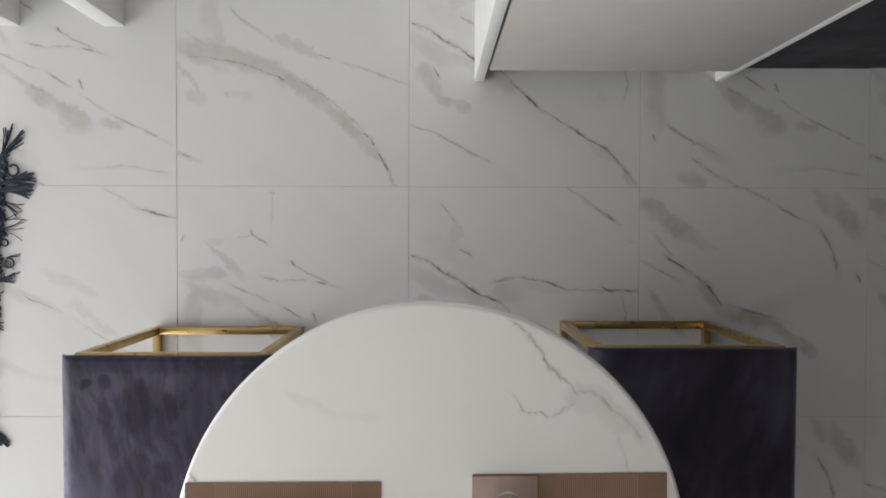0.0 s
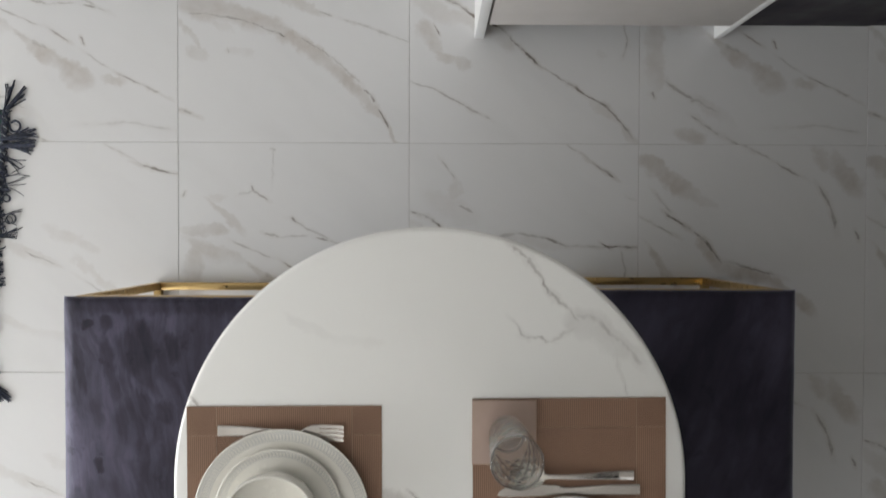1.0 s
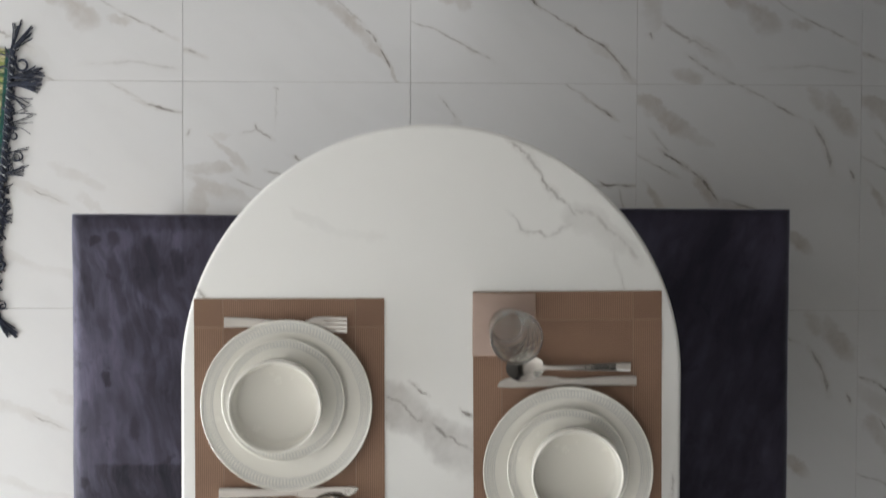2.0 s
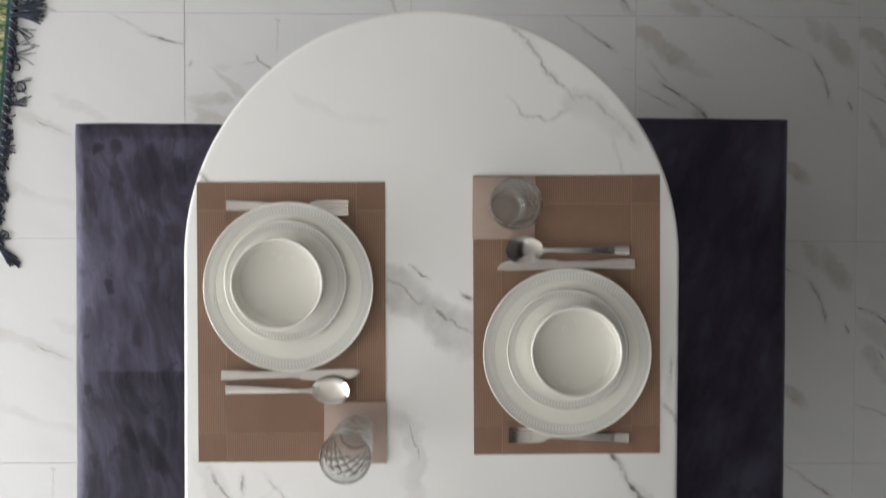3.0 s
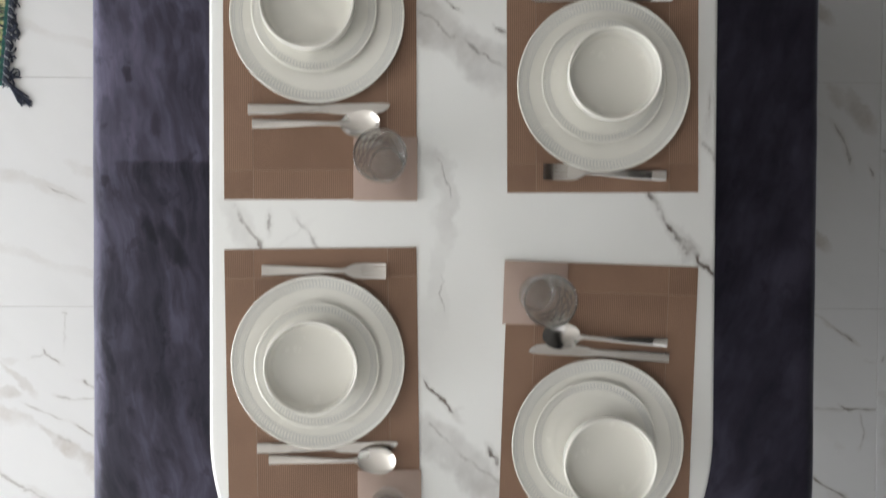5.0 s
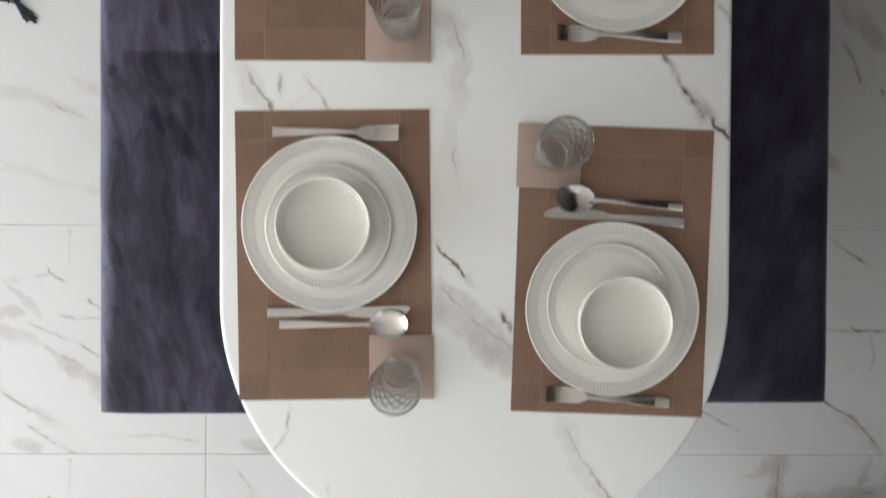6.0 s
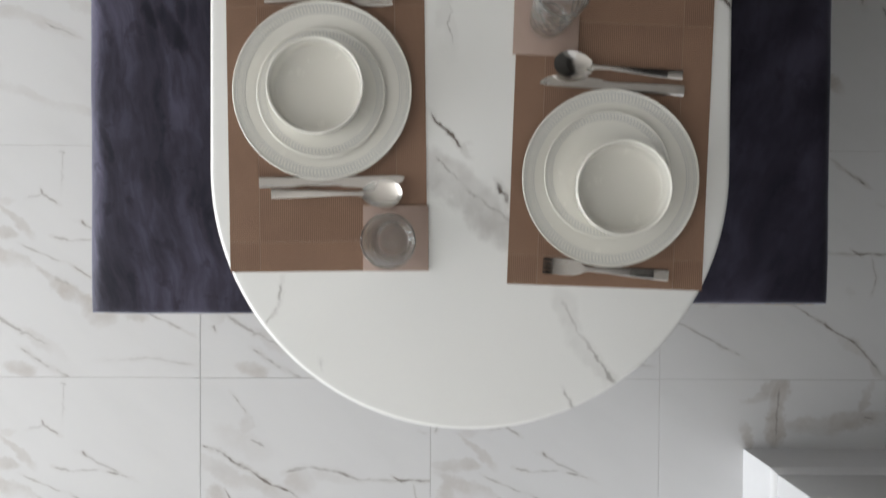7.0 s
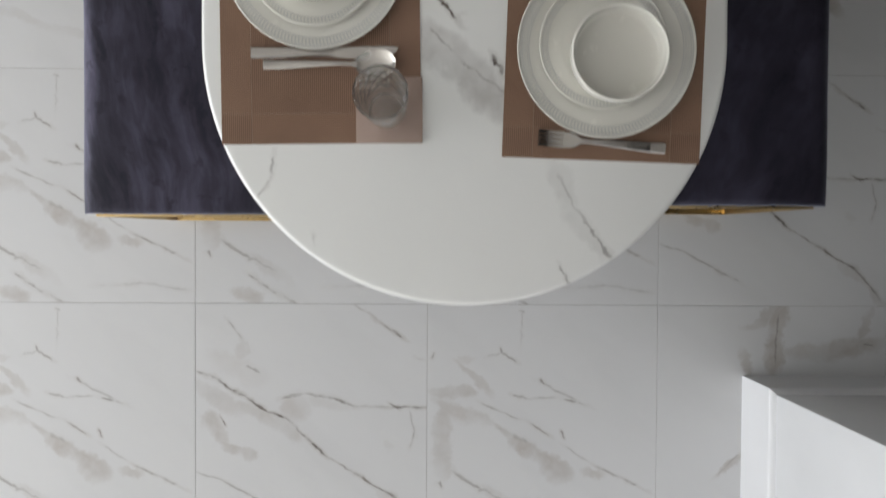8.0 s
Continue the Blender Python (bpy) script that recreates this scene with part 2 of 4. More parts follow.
def print_smoke():
    m = tile_print("marble_tile_smoke")
    m.band(0.85, 0.024, *on_tile(222, 4, 214, 60, 212, 114))
    m.band(0.65, 0.012, *on_tile(160, 32, 212, 4))
    m.band(0.7, 0.024, *on_tile(242, 78, 386, 68))
    m.band(0.65, 0.012, *on_tile(382, 6, 366, 60))
    m.band(0.65, 0.012, *on_tile(155, 82, 162, 122))
    m.band(0.75, 0.01, *on_tile(110, 303, 148, 265))
    m.vein(0.5, 0.005, *on_tile(216, 20, 211, 110))
    m.vein(0.55, 0.005, *on_tile(372, 66, 386, 70))
    m.vein(0.4, 0.004, *on_tile(112, 300, 148, 266))
    return m.done()


def table_marble():
    m = Marble("table_marble", (0.8, 0.8, 0.8), 0.2).start((0.838, 0.838, 0.820), (0.797, 0.795, 0.777))
    m.wisps, m.clouds = 0.0, 0.15
    m.dark = ((0.11, 0.105, 0.11), (0.20, 0.15, 0.115))
    m.smoke = ((0.46, 0.455, 0.45), (0.50, 0.47, 0.44))
    m.p = m.vmath("ADD", m.p0, m.scaled(m.vmath("SUBTRACT", m.noise(m.p0, 30.0, 4.0, 0.65, colour=True), (0.5, 0.5, 0.5)), (0.028, 0.028, 0)))
    m.vein(0.48, 0.0045, (0.124, 0.724), (0.15, 0.702), (0.185, 0.65), (0.229, 0.606))
    m.vein(0.40, 0.0036, (0.124, 0.608), (0.146, 0.58), (0.185, 0.573), (0.225, 0.592))
    m.vein(0.33, 0.006, (0.229, 0.615), (0.259, 0.606), (0.295, 0.571), (0.326, 0.54))
    m.vein(0.24, 0.004, (0.282, 0.571), (0.306, 0.492))
    m.band(0.32, 0.02, (0.21, 0.61), (0.26, 0.6), (0.31, 0.555))
    m.band(0.12, 0.008, (-0.215, 0.615), (-0.15, 0.576), (-0.08, 0.567))
    m.vein(0.94, 0.005, (-0.376, 0.493), (-0.358, 0.471))
    m.vein(1.00, 0.004, (-0.031, 0.336), (-0.009, 0.321))
    m.band(0.86, 0.030, (-0.075, 0.33), (-0.01, 0.285), (0.075, 0.225))
    m.vein(0.81, 0.004, (0.05, 0.292), (0.066, 0.282))
    m.vein(0.52, 0.004, (-0.07, 0.318), (-0.02, 0.283), (0.03, 0.252), (0.075, 0.222))
    m.vein(0.54, 0.004, (0.389, 0.187), (0.381, 0.128))
    m.vein(0.47, 0.004, (0.376, 0.118), (0.399, 0.086))
    m.band(0.46, 0.018, (-0.067, 0.099), (-0.026, 0.072), (-0.026, -0.038))
    m.vein(0.41, 0.004, (-0.04, 0.085), (-0.02, 0.03))
    m.vein(0.9, 0.005, (-0.362, 0.012), (-0.335, -0.03), (-0.318, -0.056))
    m.band(0.5, 0.02, (-0.362, 0.012), (-0.318, -0.056))
    m.vein(0.6, 0.004, (-0.305, 0.0), (-0.308, -0.03))
    m.vein(0.38, 0.0035, (-0.262, -0.012), (-0.222, -0.057))
    m.vein(0.12, 0.0030, (-0.25, -0.02), (-0.29, -0.052))
    m.vein(1.00, 0.006, (0.294, 0.036), (0.32, -0.01), (0.345, -0.038))
    m.vein(1.00, 0.009, (0.335, -0.03), (0.365, -0.058))
    m.vein(1.00, 0.006, (0.36, -0.055), (0.4, -0.098))
    m.vein(1.00, 0.0045, (-0.058, -0.265), (-0.014, -0.313))
    m.band(0.80, 0.028, (-0.062, -0.335), (0.0, -0.385), (0.062, -0.445))
    m.vein(1.00, 0.0045, (0.043, -0.37), (0.056, -0.396))
    m.vein(0.48, 0.004, (-0.055, -0.33), (-0.01, -0.374), (0.06, -0.424))
    m.vein(0.45, 0.0026, (-0.289, -0.525), (-0.298, -0.564))
    m.vein(0.75, 0.003, (-0.298, -0.564), (-0.311, -0.586))
    m.vein(0.30, 0.005, (0.141, -0.546), (0.168, -0.598))
    m.vein(0.45, 0.0045, (0.168, -0.598), (0.205, -0.645), (0.226, -0.674))
    m.band(0.26, 0.014, (0.13, -0.53), (0.168, -0.598), (0.226, -0.674))
    m.vein(0.40, 0.0035, (0.147, -0.692), (0.16, -0.714))
    m.vein(0.45, 0.003, (-0.232, -0.643), (-0.23, -0.657))
    m.band(0.16, 0.012, (-0.038, -0.021), (-0.033, -0.152))
    m.vein(0.41, 0.003, (-0.035, -0.1), (-0.031, -0.152))
    return m.done()


def velvet(name, turn, fold, laid, marks, brush, pile_marks=None):
    """Brushed velvet: soft patches and fine strokes at a heading, finger marks and painted edge sheen, and one
    brushed-back line across.
    """
    m = Mat(name, (0.05, 0.05, 0.06), 0.55)
    p = m.coords()
    bend = m.vmath("SUBTRACT", m.noise(p, 4.0, 2.0, colour=True), (0.5, 0.5, 0.5))
    tilt = m.node("ShaderNodeMapping", Vector=m.vmath("ADD", p, m.scaled(bend, (0.10, 0.06, 0))))
    tilt.inputs["Rotation"].default_value = (0, 0, radians(turn))
    q = tilt.outputs[0]
    fray = m.vmath("SUBTRACT", m.noise(p, 55.0, 3.0, colour=True), (0.5, 0.5, 0.5))
    ragged = m.vmath("ADD", q, m.scaled(fray, (0.010, 0.03, 0)))
    patch = m.span(m.noise(m.scaled(ragged, (1.0, 0.6, 1.0)), 7.0, 4.0, 0.6), 0.36, 0.64, 0.0, 1.0, "SMOOTHSTEP")
    stroke = m.span(m.noise(m.scaled(ragged, (1.0, 0.16, 1.0)), 46.0, 4.0, 0.65), 0.34, 0.66, 0.0, 1.0, "SMOOTHSTEP")
    smear = m.span(m.noise(m.scaled(ragged, (1.0, 0.35, 1.0)), 15.0, 3.0, 0.55), 0.38, 0.60, 0.0, 1.0, "SMOOTHSTEP")
    dab = m.span(m.noise(m.vmath("ADD", ragged, (3.1, 0.7, 0)), 24.0, 3.0, 0.6), 0.60, 0.68, 0.0, 1.0, "SMOOTHSTEP")
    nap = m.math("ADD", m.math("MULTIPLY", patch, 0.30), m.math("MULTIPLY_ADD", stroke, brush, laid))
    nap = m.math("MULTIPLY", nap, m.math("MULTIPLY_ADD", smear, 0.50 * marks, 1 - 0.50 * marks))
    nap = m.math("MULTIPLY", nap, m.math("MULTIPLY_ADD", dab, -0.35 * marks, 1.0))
    if pile_marks:
        loose = m.vmath("ADD", p, m.scaled(m.vmath("SUBTRACT", m.noise(m.scaled(p, (1.0, 0.5, 1.0)), 34.0, 4.0, 0.65, colour=True), (0.5, 0.5, 0.5)), (0.026, 0.05, 0)))
        dark, light = [], []
        pile_marks(lambda k, w, a, b: dark.append((k, w, a, b)), lambda k, w, a, b: light.append((k, w, a, b)))
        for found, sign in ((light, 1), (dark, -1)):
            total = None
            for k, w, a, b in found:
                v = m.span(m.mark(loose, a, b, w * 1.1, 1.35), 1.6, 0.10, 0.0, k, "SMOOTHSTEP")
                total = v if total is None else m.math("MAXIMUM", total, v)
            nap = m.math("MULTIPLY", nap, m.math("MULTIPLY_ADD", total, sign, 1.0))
    if fold:
        s = m.node("ShaderNodeSeparateXYZ", Vector=m.vmath("ADD", p, m.scaled(fray, (0.02, 0.012, 0))))
        below = m.math("SUBTRACT", fold, s.outputs[1])
        line = m.math("MULTIPLY", m.span(below, 0.0, 0.006), m.span(below, 0.006, 0.13, 1.0, 0.0, "SMOOTHSTEP"))
        line = m.math("MULTIPLY", line, m.span(s.outputs[0], 0.04, 0.09))
        line = m.math("MULTIPLY", line, m.span(stroke, 0.0, 1.0, 0.80, 0.40))
        nap = m.math("MULTIPLY", nap, m.math("SUBTRACT", 1.0, line))
        nap = m.math("MULTIPLY", nap, m.span(below, -0.02, 0.06, 1.0, 0.74))
        nap = m.math("MULTIPLY_ADD", m.span(below, -0.02, 0.02, 0.08, 0.0), m.span(below, -0.35, -0.05, 0.3, 1.0), nap)
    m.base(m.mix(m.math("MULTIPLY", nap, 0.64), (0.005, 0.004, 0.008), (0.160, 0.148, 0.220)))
    m.set(m.b, "Sheen Weight", 0.9)
    m.set(m.b, "Sheen Roughness", 0.3)
    m.set(m.b, "Sheen Tint", (0.80, 0.85, 1.0, 1))
    m.set(m.b, "Specular IOR Level", 0.16)
    fine = m.noise(p, 700.0, 2.0)
    m.bump(m.math("ADD", m.math("MULTIPLY", nap, 0.4), m.math("MULTIPLY", fine, 0.25)), 0.0012, 0.35)
    return m.m


def rubs_and_edge_sheen(dark, light):
    """Finger marks and edge tones on the lit bench, in metres from the seat's south-west corner."""
    dark(0.65, 0.011, (0.056, 1.178), (0.058, 1.162))
    dark(0.48, 0.012, (0.094, 1.182), (0.097, 1.160))
    dark(0.52, 0.012, (0.166, 1.166), (0.184, 1.106))
    dark(0.60, 0.011, (0.220, 1.146), (0.233, 1.094))
    dark(0.48, 0.008, (0.034, 1.136), (0.052, 1.040))
    dark(0.43, 0.010, (0.094, 1.136), (0.116, 1.028))
    dark(0.38, 0.024, (0.132, 1.142), (0.160, 1.082))
    dark(0.38, 0.045, (0.126, 0.990), (0.185, 0.946))
    dark(0.48, 0.015, (0.208, 1.010), (0.206, 0.972))
    dark(0.65, 0.010, (0.078, 0.900), (0.084, 0.882))
    dark(0.43, 0.011, (0.136, 0.802), (0.136, 0.774))
    dark(0.52, 0.009, (0.036, 0.685), (0.032, 0.670))
    dark(0.65, 0.011, (0.115, 0.606), (0.136, 0.562))
    dark(0.65, 0.014, (0.145, 0.590), (0.192, 0.512))
    dark(0.52, 0.010, (0.179, 0.619), (0.188, 0.573))
    dark(0.56, 0.007, (0.034, 0.360), (0.050, 0.306))
    dark(0.43, 0.009, (0.042, 0.218), (0.048, 0.196))
    dark(0.35, 0.014, (0.142, 0.451), (0.153, 0.385))
    dark(0.35, 0.014, (0.142, 0.163), (0.153, 0.074))
    # a darker strip along the north end
    dark(0.38, 0.014, (0.010, 1.206), (0.330, 1.200))
    light(0.35, 0.010, (0.040, 1.130), (0.064, 1.030))
    light(0.45, 0.009, (0.148, 1.054), (0.180, 1.026))
    light(0.45, 0.009, (0.180, 1.026), (0.188, 0.990))
    light(0.45, 0.009, (0.188, 0.990), (0.172, 0.930))
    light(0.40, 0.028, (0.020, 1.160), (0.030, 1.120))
    # window sheen on the rolled west edge, painted as two pale strips
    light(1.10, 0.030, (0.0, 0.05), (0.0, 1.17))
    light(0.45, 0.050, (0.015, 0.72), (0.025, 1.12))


def brass(name):
    m = Mat(name, (0.62, 0.40, 0.13), 0.3, 1.0)
    p = m.coords()
    n = m.noise(m.scaled(p, (1, 1, 8)), 30.0, 3.0)
    m.base(m.mix(n, (0.46, 0.32, 0.14), (0.55, 0.40, 0.19)))
    m.rough(m.span(n, 0.3, 0.7, 0.24, 0.4))
    return m.m


def white_paint(name, colour=(0.78, 0.78, 0.77), rough=0.4):
    m = Mat(name, colour, rough)
    p = m.coords()
    n = m.noise(p, 2.3, 4.0)
    m.base(m.mix(m.span(n, 0.35, 0.7), colour, tuple(c * 0.93 for c in colour)))
    m.rough(m.span(m.noise(p, 14.0, 3.0), 0.3, 0.7, rough - 0.06, rough + 0.08))
    m.bump(m.noise(p, 260.0, 3.0), 0.0004, 0.35)
    return m.m


def woven(name, flipped=False, pale=(0.322, 0.200, 0.139), deep=(0.163, 0.094, 0.061), border=0.046, half=(0.151, 0.2255), pitch=0.0030):
    """Vinyl weave with ribs that change direction in the border blocks."""
    m = Mat(name, pale, 0.5)
    p = m.coords()
    s = m.node("ShaderNodeSeparateXYZ", Vector=p)
    x, y = s.outputs[0], s.outputs[1]
    in_x = m.math("GREATER_THAN", m.math("ABSOLUTE", x), half[0] - border)
    in_y = m.math("GREATER_THAN", m.math("ABSOLUTE", y), half[1] - border)
    turn = m.math("ABSOLUTE", m.math("SUBTRACT", in_x, in_y))
    cross = m.math("SUBTRACT", 1.0, turn) if flipped else turn
    rib_x = m.math("SINE", m.math("MULTIPLY", x, 2 * math.pi / pitch))
    rib_y = m.math("SINE", m.math("MULTIPLY", y, 2 * math.pi / pitch))
    weave = m.math("MULTIPLY_ADD", rib_y, 0.35, rib_x)
    plain = m.math("MULTIPLY_ADD", rib_x, 0.35, rib_y)
    mixed = m.node("ShaderNodeMix")
    m.set(mixed, 0, cross), m.set(mixed, 2, plain), m.set(mixed, 3, weave)
    rib = m.span(mixed.outputs[0], -1.1, 1.1)
    tone = m.span(m.noise(p, 9.0, 3.0), 0.3, 0.7, -0.12, 0.12)
    # edge blocks toned paler, partly light on their ribs put into the colour
    f = m.math("ADD", m.math("MULTIPLY_ADD", rib, 0.78, 0.01), m.math("MULTIPLY_ADD", turn, 0.14, tone), clamp=True)
    m.base(m.mix(f, deep, pale))
    m.rough(m.span(rib, 0, 1, 0.65, 0.5))
    m.set(m.b, "Specular IOR Level", 0.25)
    m.bump(rib, 0.0004, 0.5)
    return m.m


def leatherette(name):
    m = Mat(name, (0.42, 0.29, 0.23), 0.42)
    p = m.coords()
    n = m.noise(p, 30.0, 4.0)
    m.base(m.mix(n, (0.345, 0.25, 0.208), (0.42, 0.312, 0.262)))
    m.bump(m.noise(p, 900.0, 2.0), 0.0003, 0.5)
    return m.m


def porcelain(name, colour, rough=0.22):
    m = Mat(name, colour, rough)
    p = m.coords()
    m.base(m.mix(m.noise(p, 12.0, 3.0), colour, tuple(c * 0.96 for c in colour)))
    m.rough(m.span(m.noise(p, 40.0, 3.0), 0.3, 0.7, rough - 0.05, rough + 0.06))
    return m.m


def steel(name, rough=0.13):
    m = Mat(name, (0.74, 0.72, 0.69), rough, 1.0)
    p = m.coords()
    n = m.noise(m.scaled(p, (2, 9, 2)), 8.0, 3.0)
    m.rough(m.span(n, 0.3, 0.7, rough - 0.04, rough + 0.1))
    m.base(m.mix(n, (0.50, 0.475, 0.445), (0.60, 0.575, 0.545)))
    m.bump(m.noise(p, 55.0, 3.0), 0.0006, 0.3)
    return m.m


def clear_glass(name):
    """Clear glass: partly bending the light, partly letting it straight through, with one gloss over both."""
    m = Mat(name, (0.95, 0.965, 0.96), 0.02)
    m.set(m.b, "Transmission Weight", 1.0)
    m.set(m.b, "IOR", 1.47)
    clear = m.node("ShaderNodeBsdfTransparent", Color=(0.94, 0.955, 0.95, 1))
    gloss = m.node("ShaderNodeBsdfGlossy", Color=(1, 1, 1, 1), Roughness=0.03)
    facing = m.node("ShaderNodeLayerWeight", Blend=0.5).outputs["Facing"]
    straight = m.node("ShaderNodeMixShader", Fac=m.math("MULTIPLY_ADD", m.math("POWER", facing, 4.0), 0.5, 0.04))
    both = m.node("ShaderNodeMixShader", Fac=0.15)
    m.t.links.new(clear.outputs[0], straight.inputs[1])
    m.t.links.new(gloss.outputs[0], straight.inputs[2])
    m.t.links.new(m.b.outputs[0], both.inputs[1])
    m.t.links.new(straight.outputs[0], both.inputs[2])
    m.t.links.new(both.outputs[0], m.t.nodes["Material Output"].inputs["Surface"])
    return m.m


def rug_weave(name):
    m = Mat(name, (0.3, 0.3, 0.2), 0.95)
    p = m.coords()
    big = m.noise(m.scaled(p, (18, 70, 1)), 1.0, 2.0, colour=True)
    s = m.node("ShaderNodeSeparateXYZ", Vector=big)
    c = m.mix(m.span(s.outputs[0], 0.42, 0.56), (0.05, 0.11, 0.05), (0.55, 0.50, 0.29))
    c = m.mix(m.span(s.outputs[1], 0.54, 0.62), c, (0.30, 0.33, 0.10))
    c = m.mix(m.span(s.outputs[2], 0.56, 0.62), c, (0.012, 0.014, 0.02))
    edge = m.node("ShaderNodeSeparateXYZ", Vector=p)
    c = m.mix(m.span(edge.outputs[0], -0.017, -0.012), c, (0.012, 0.085, 0.070))
    thread = m.noise(m.scaled(p, (60, 330, 1)), 1.0, 2.0)
    c = m.mix(m.span(thread, 0.36, 0.48, 0.8, 0.0), c, (0.01, 0.014, 0.02))
    m.base(c)
    m.bump(thread, 0.004, 1.0)
    return m.m


def yarn(name, colour):
    m = Mat(name, colour, 0.9)
    p = m.coords()
    n = m.noise(p, 160.0, 3.0)
    m.base(m.mix(m.span(n, 0.35, 0.65), tuple(c * 0.5 for c in colour), tuple(c * 1.7 for c in colour)))
    m.set(m.b, "Sheen Weight", 0.2)
    m.bump(m.noise(m.scaled(p, (1, 1, 1)), 600.0, 2.0), 0.001, 0.8)
    return m.m


def dark_gloss(name):
    m = Mat(name, (0.026, 0.023, 0.028), 0.5)
    p = m.coords()
    m.rough(m.span(m.noise(p, 8.0, 4.0), 0.3, 0.7, 0.4, 0.6))
    m.set(m.b, "Specular IOR Level", 0.1)
    return m.m


M_VELVET = velvet("dark_blue_velvet", -9, 0.720, 0.28, 0.95, 0.34, rubs_and_edge_sheen)
# same velvet with its nap tone lowered: the table's shade put into the colour
M_VELVET_SHADED = velvet("dark_blue_velvet_shaded", 20, 0.0, 0.19, 0.6, 0.06)
M_BRASS = brass("brushed_brass")
M_WALL = white_paint("wall_paint", (0.74, 0.74, 0.75), 0.6)
M_TRIM = white_paint("trim_paint", (0.76, 0.76, 0.775), 0.4)
M_DOOR = white_paint("warm_grey_lacquer", (0.50, 0.472, 0.45), 0.5)
M_CEIL = white_paint("ceiling_paint", (0.87, 0.835, 0.785), 0.7)
M_LACQUER = white_paint("white_lacquer", (0.74, 0.735, 0.725), 0.5)
# near black, for unseen surfaces that hold back bounced light
M_UNSEEN_DARK = white_paint("unseen_dark_paint", (0.04, 0.037, 0.034), 0.6)
M_OFFWHITE = white_paint("off_white_paint", (0.62, 0.61, 0.595), 0.6)
M_MAT = woven("brown_woven_vinyl")
M_MAT_BACK = woven("brown_woven_vinyl_reverse", True)
M_SEAM = white_paint("pale_seam", (0.36, 0.27, 0.215), 0.5)
M_COASTER = leatherette("rosy_brown_leatherette")
M_CHINA = porcelain("cream_porcelain", (0.81, 0.793, 0.732))
# greyer than the china: shade of the raised key put into its colour
M_KEY = porcelain("relief_shade_glaze", (0.62, 0.615, 0.59), 0.4)
M_STEEL = steel("polished_steel")
M_GLASS = clear_glass("clear_glass")
M_PANE = clear_glass("window_glass")
M_RUG = rug_weave("rag_rug_weave")
M_YARN = yarn("navy_cotton_yarn", (0.022, 0.028, 0.05))
M_PALE_YARN = yarn("pale_cotton_yarn", (0.34, 0.36, 0.36))
M_DARK = dark_gloss("black_gloss")
M_GROUT = Mat("grout", (0.43, 0.41, 0.395), 0.9).m
M_TABLE = table_marble()
PRINTS = {"X": print_crossing(), "Y": print_feather(), "Z": print_branch(), "P": print_sweep(), "W": print_drift(), "Q": print_smoke()}


# ---- shapes ----
def box(bm, x0, y0, z0, x1, y1, z1, bevel=0.0, seg=2):
    made = bmesh.ops.create_cube(bm, size=1.0, matrix=Matrix.LocRotScale(
        ((x0 + x1) / 2, (y0 + y1) / 2, (z0 + z1) / 2), None, (x1 - x0, y1 - y0, z1 - z0)))
    if bevel:
        edges = {e for v in made["verts"] for e in v.link_edges}
        bmesh.ops.bevel(bm, geom=list(edges), offset=bevel, segments=seg, affect="EDGES", profile=0.5)
    return bm


def lathe(profile, steps=64):
    """A turned body from (radius, height) pairs; a radius of nought closes it."""
    bm = bmesh.new()
    rings = []
    for r, z in profile:
        if r < 1e-6:
            rings.append([bm.verts.new((0, 0, z))])
        else:
            rings.append([bm.verts.new((r * math.cos(2 * math.pi * i / steps), r * math.sin(2 * math.pi * i / steps), z)) for i in range(steps)])
    for a, b in zip(rings, rings[1:]):
        for i in range(steps):
            j = (i + 1) % steps
            if len(a) == 1 and len(b) > 1:
                bm.faces.new((a[0], b[i], b[j]))
            elif len(b) == 1 and len(a) > 1:
                bm.faces.new((a[i], a[j], b[0]))
            elif len(a) > 1:
                bm.faces.new((a[i], a[j], b[j], b[i]))
    return bm


def mesh_of(name, bm, material, sharp=35):
    bmesh.ops.recalc_face_normals(bm, faces=bm.faces)
    for f in bm.faces:
        f.smooth = True
    for e in bm.edges:
        e.smooth = not (len(e.link_faces) == 2 and e.calc_face_angle(0) > radians(sharp))
    me = bpy.data.meshes.new(name)
    bm.to_mesh(me)
    bm.free()
    me.materials.append(material)
    return me


def part(name, bm, material, parent=None, label="", at=None, sharp=35):
    ob = new(name, mesh_of(name, bm, material, sharp))
    if parent is not None:
        ob.parent = parent
    if at is not None:
        ob.matrix_basis = at
    if label:
        tagged(ob, label)
    return ob


def empty(name, m, label, category, group="", kind=""):
    ob = new(name)
    ob.empty_display_size = 0.1
    ob.matrix_basis = m
    return tagged(ob, label, category, group, kind)


def setting(name, bm, material, label, category):
    return tagged(part(name, bm, material), label, category, "", "structure")


# ---- the room ----
T = 0.15
bm = box(bmesh.new(), ROOM_X0, ROOM_Y0, -0.12, ROOM_X1, ROOM_Y1, -0.0015)
FLOOR = setting("floor", bm, M_GROUT, "polished white marble-look tile floor with grey veins", "floor")
setting("ceiling", box(bmesh.new(), ROOM_X0 - T, ROOM_Y0 - T, ROOM_H, ROOM_X1 + T, ROOM_Y1 + T, ROOM_H + 0.12), M_CEIL,
        "plain painted ceiling", "ceiling")
# unseen panel, added to shade the east floor and darken cutlery reflections
setting("ceiling_shade_panel", box(bmesh.new(), 0.84, -1.998, 1.96, ROOM_X1, 0.3, 2.07), M_UNSEEN_DARK, "unseen dark panel added above the east floor to shade it", "ceiling")
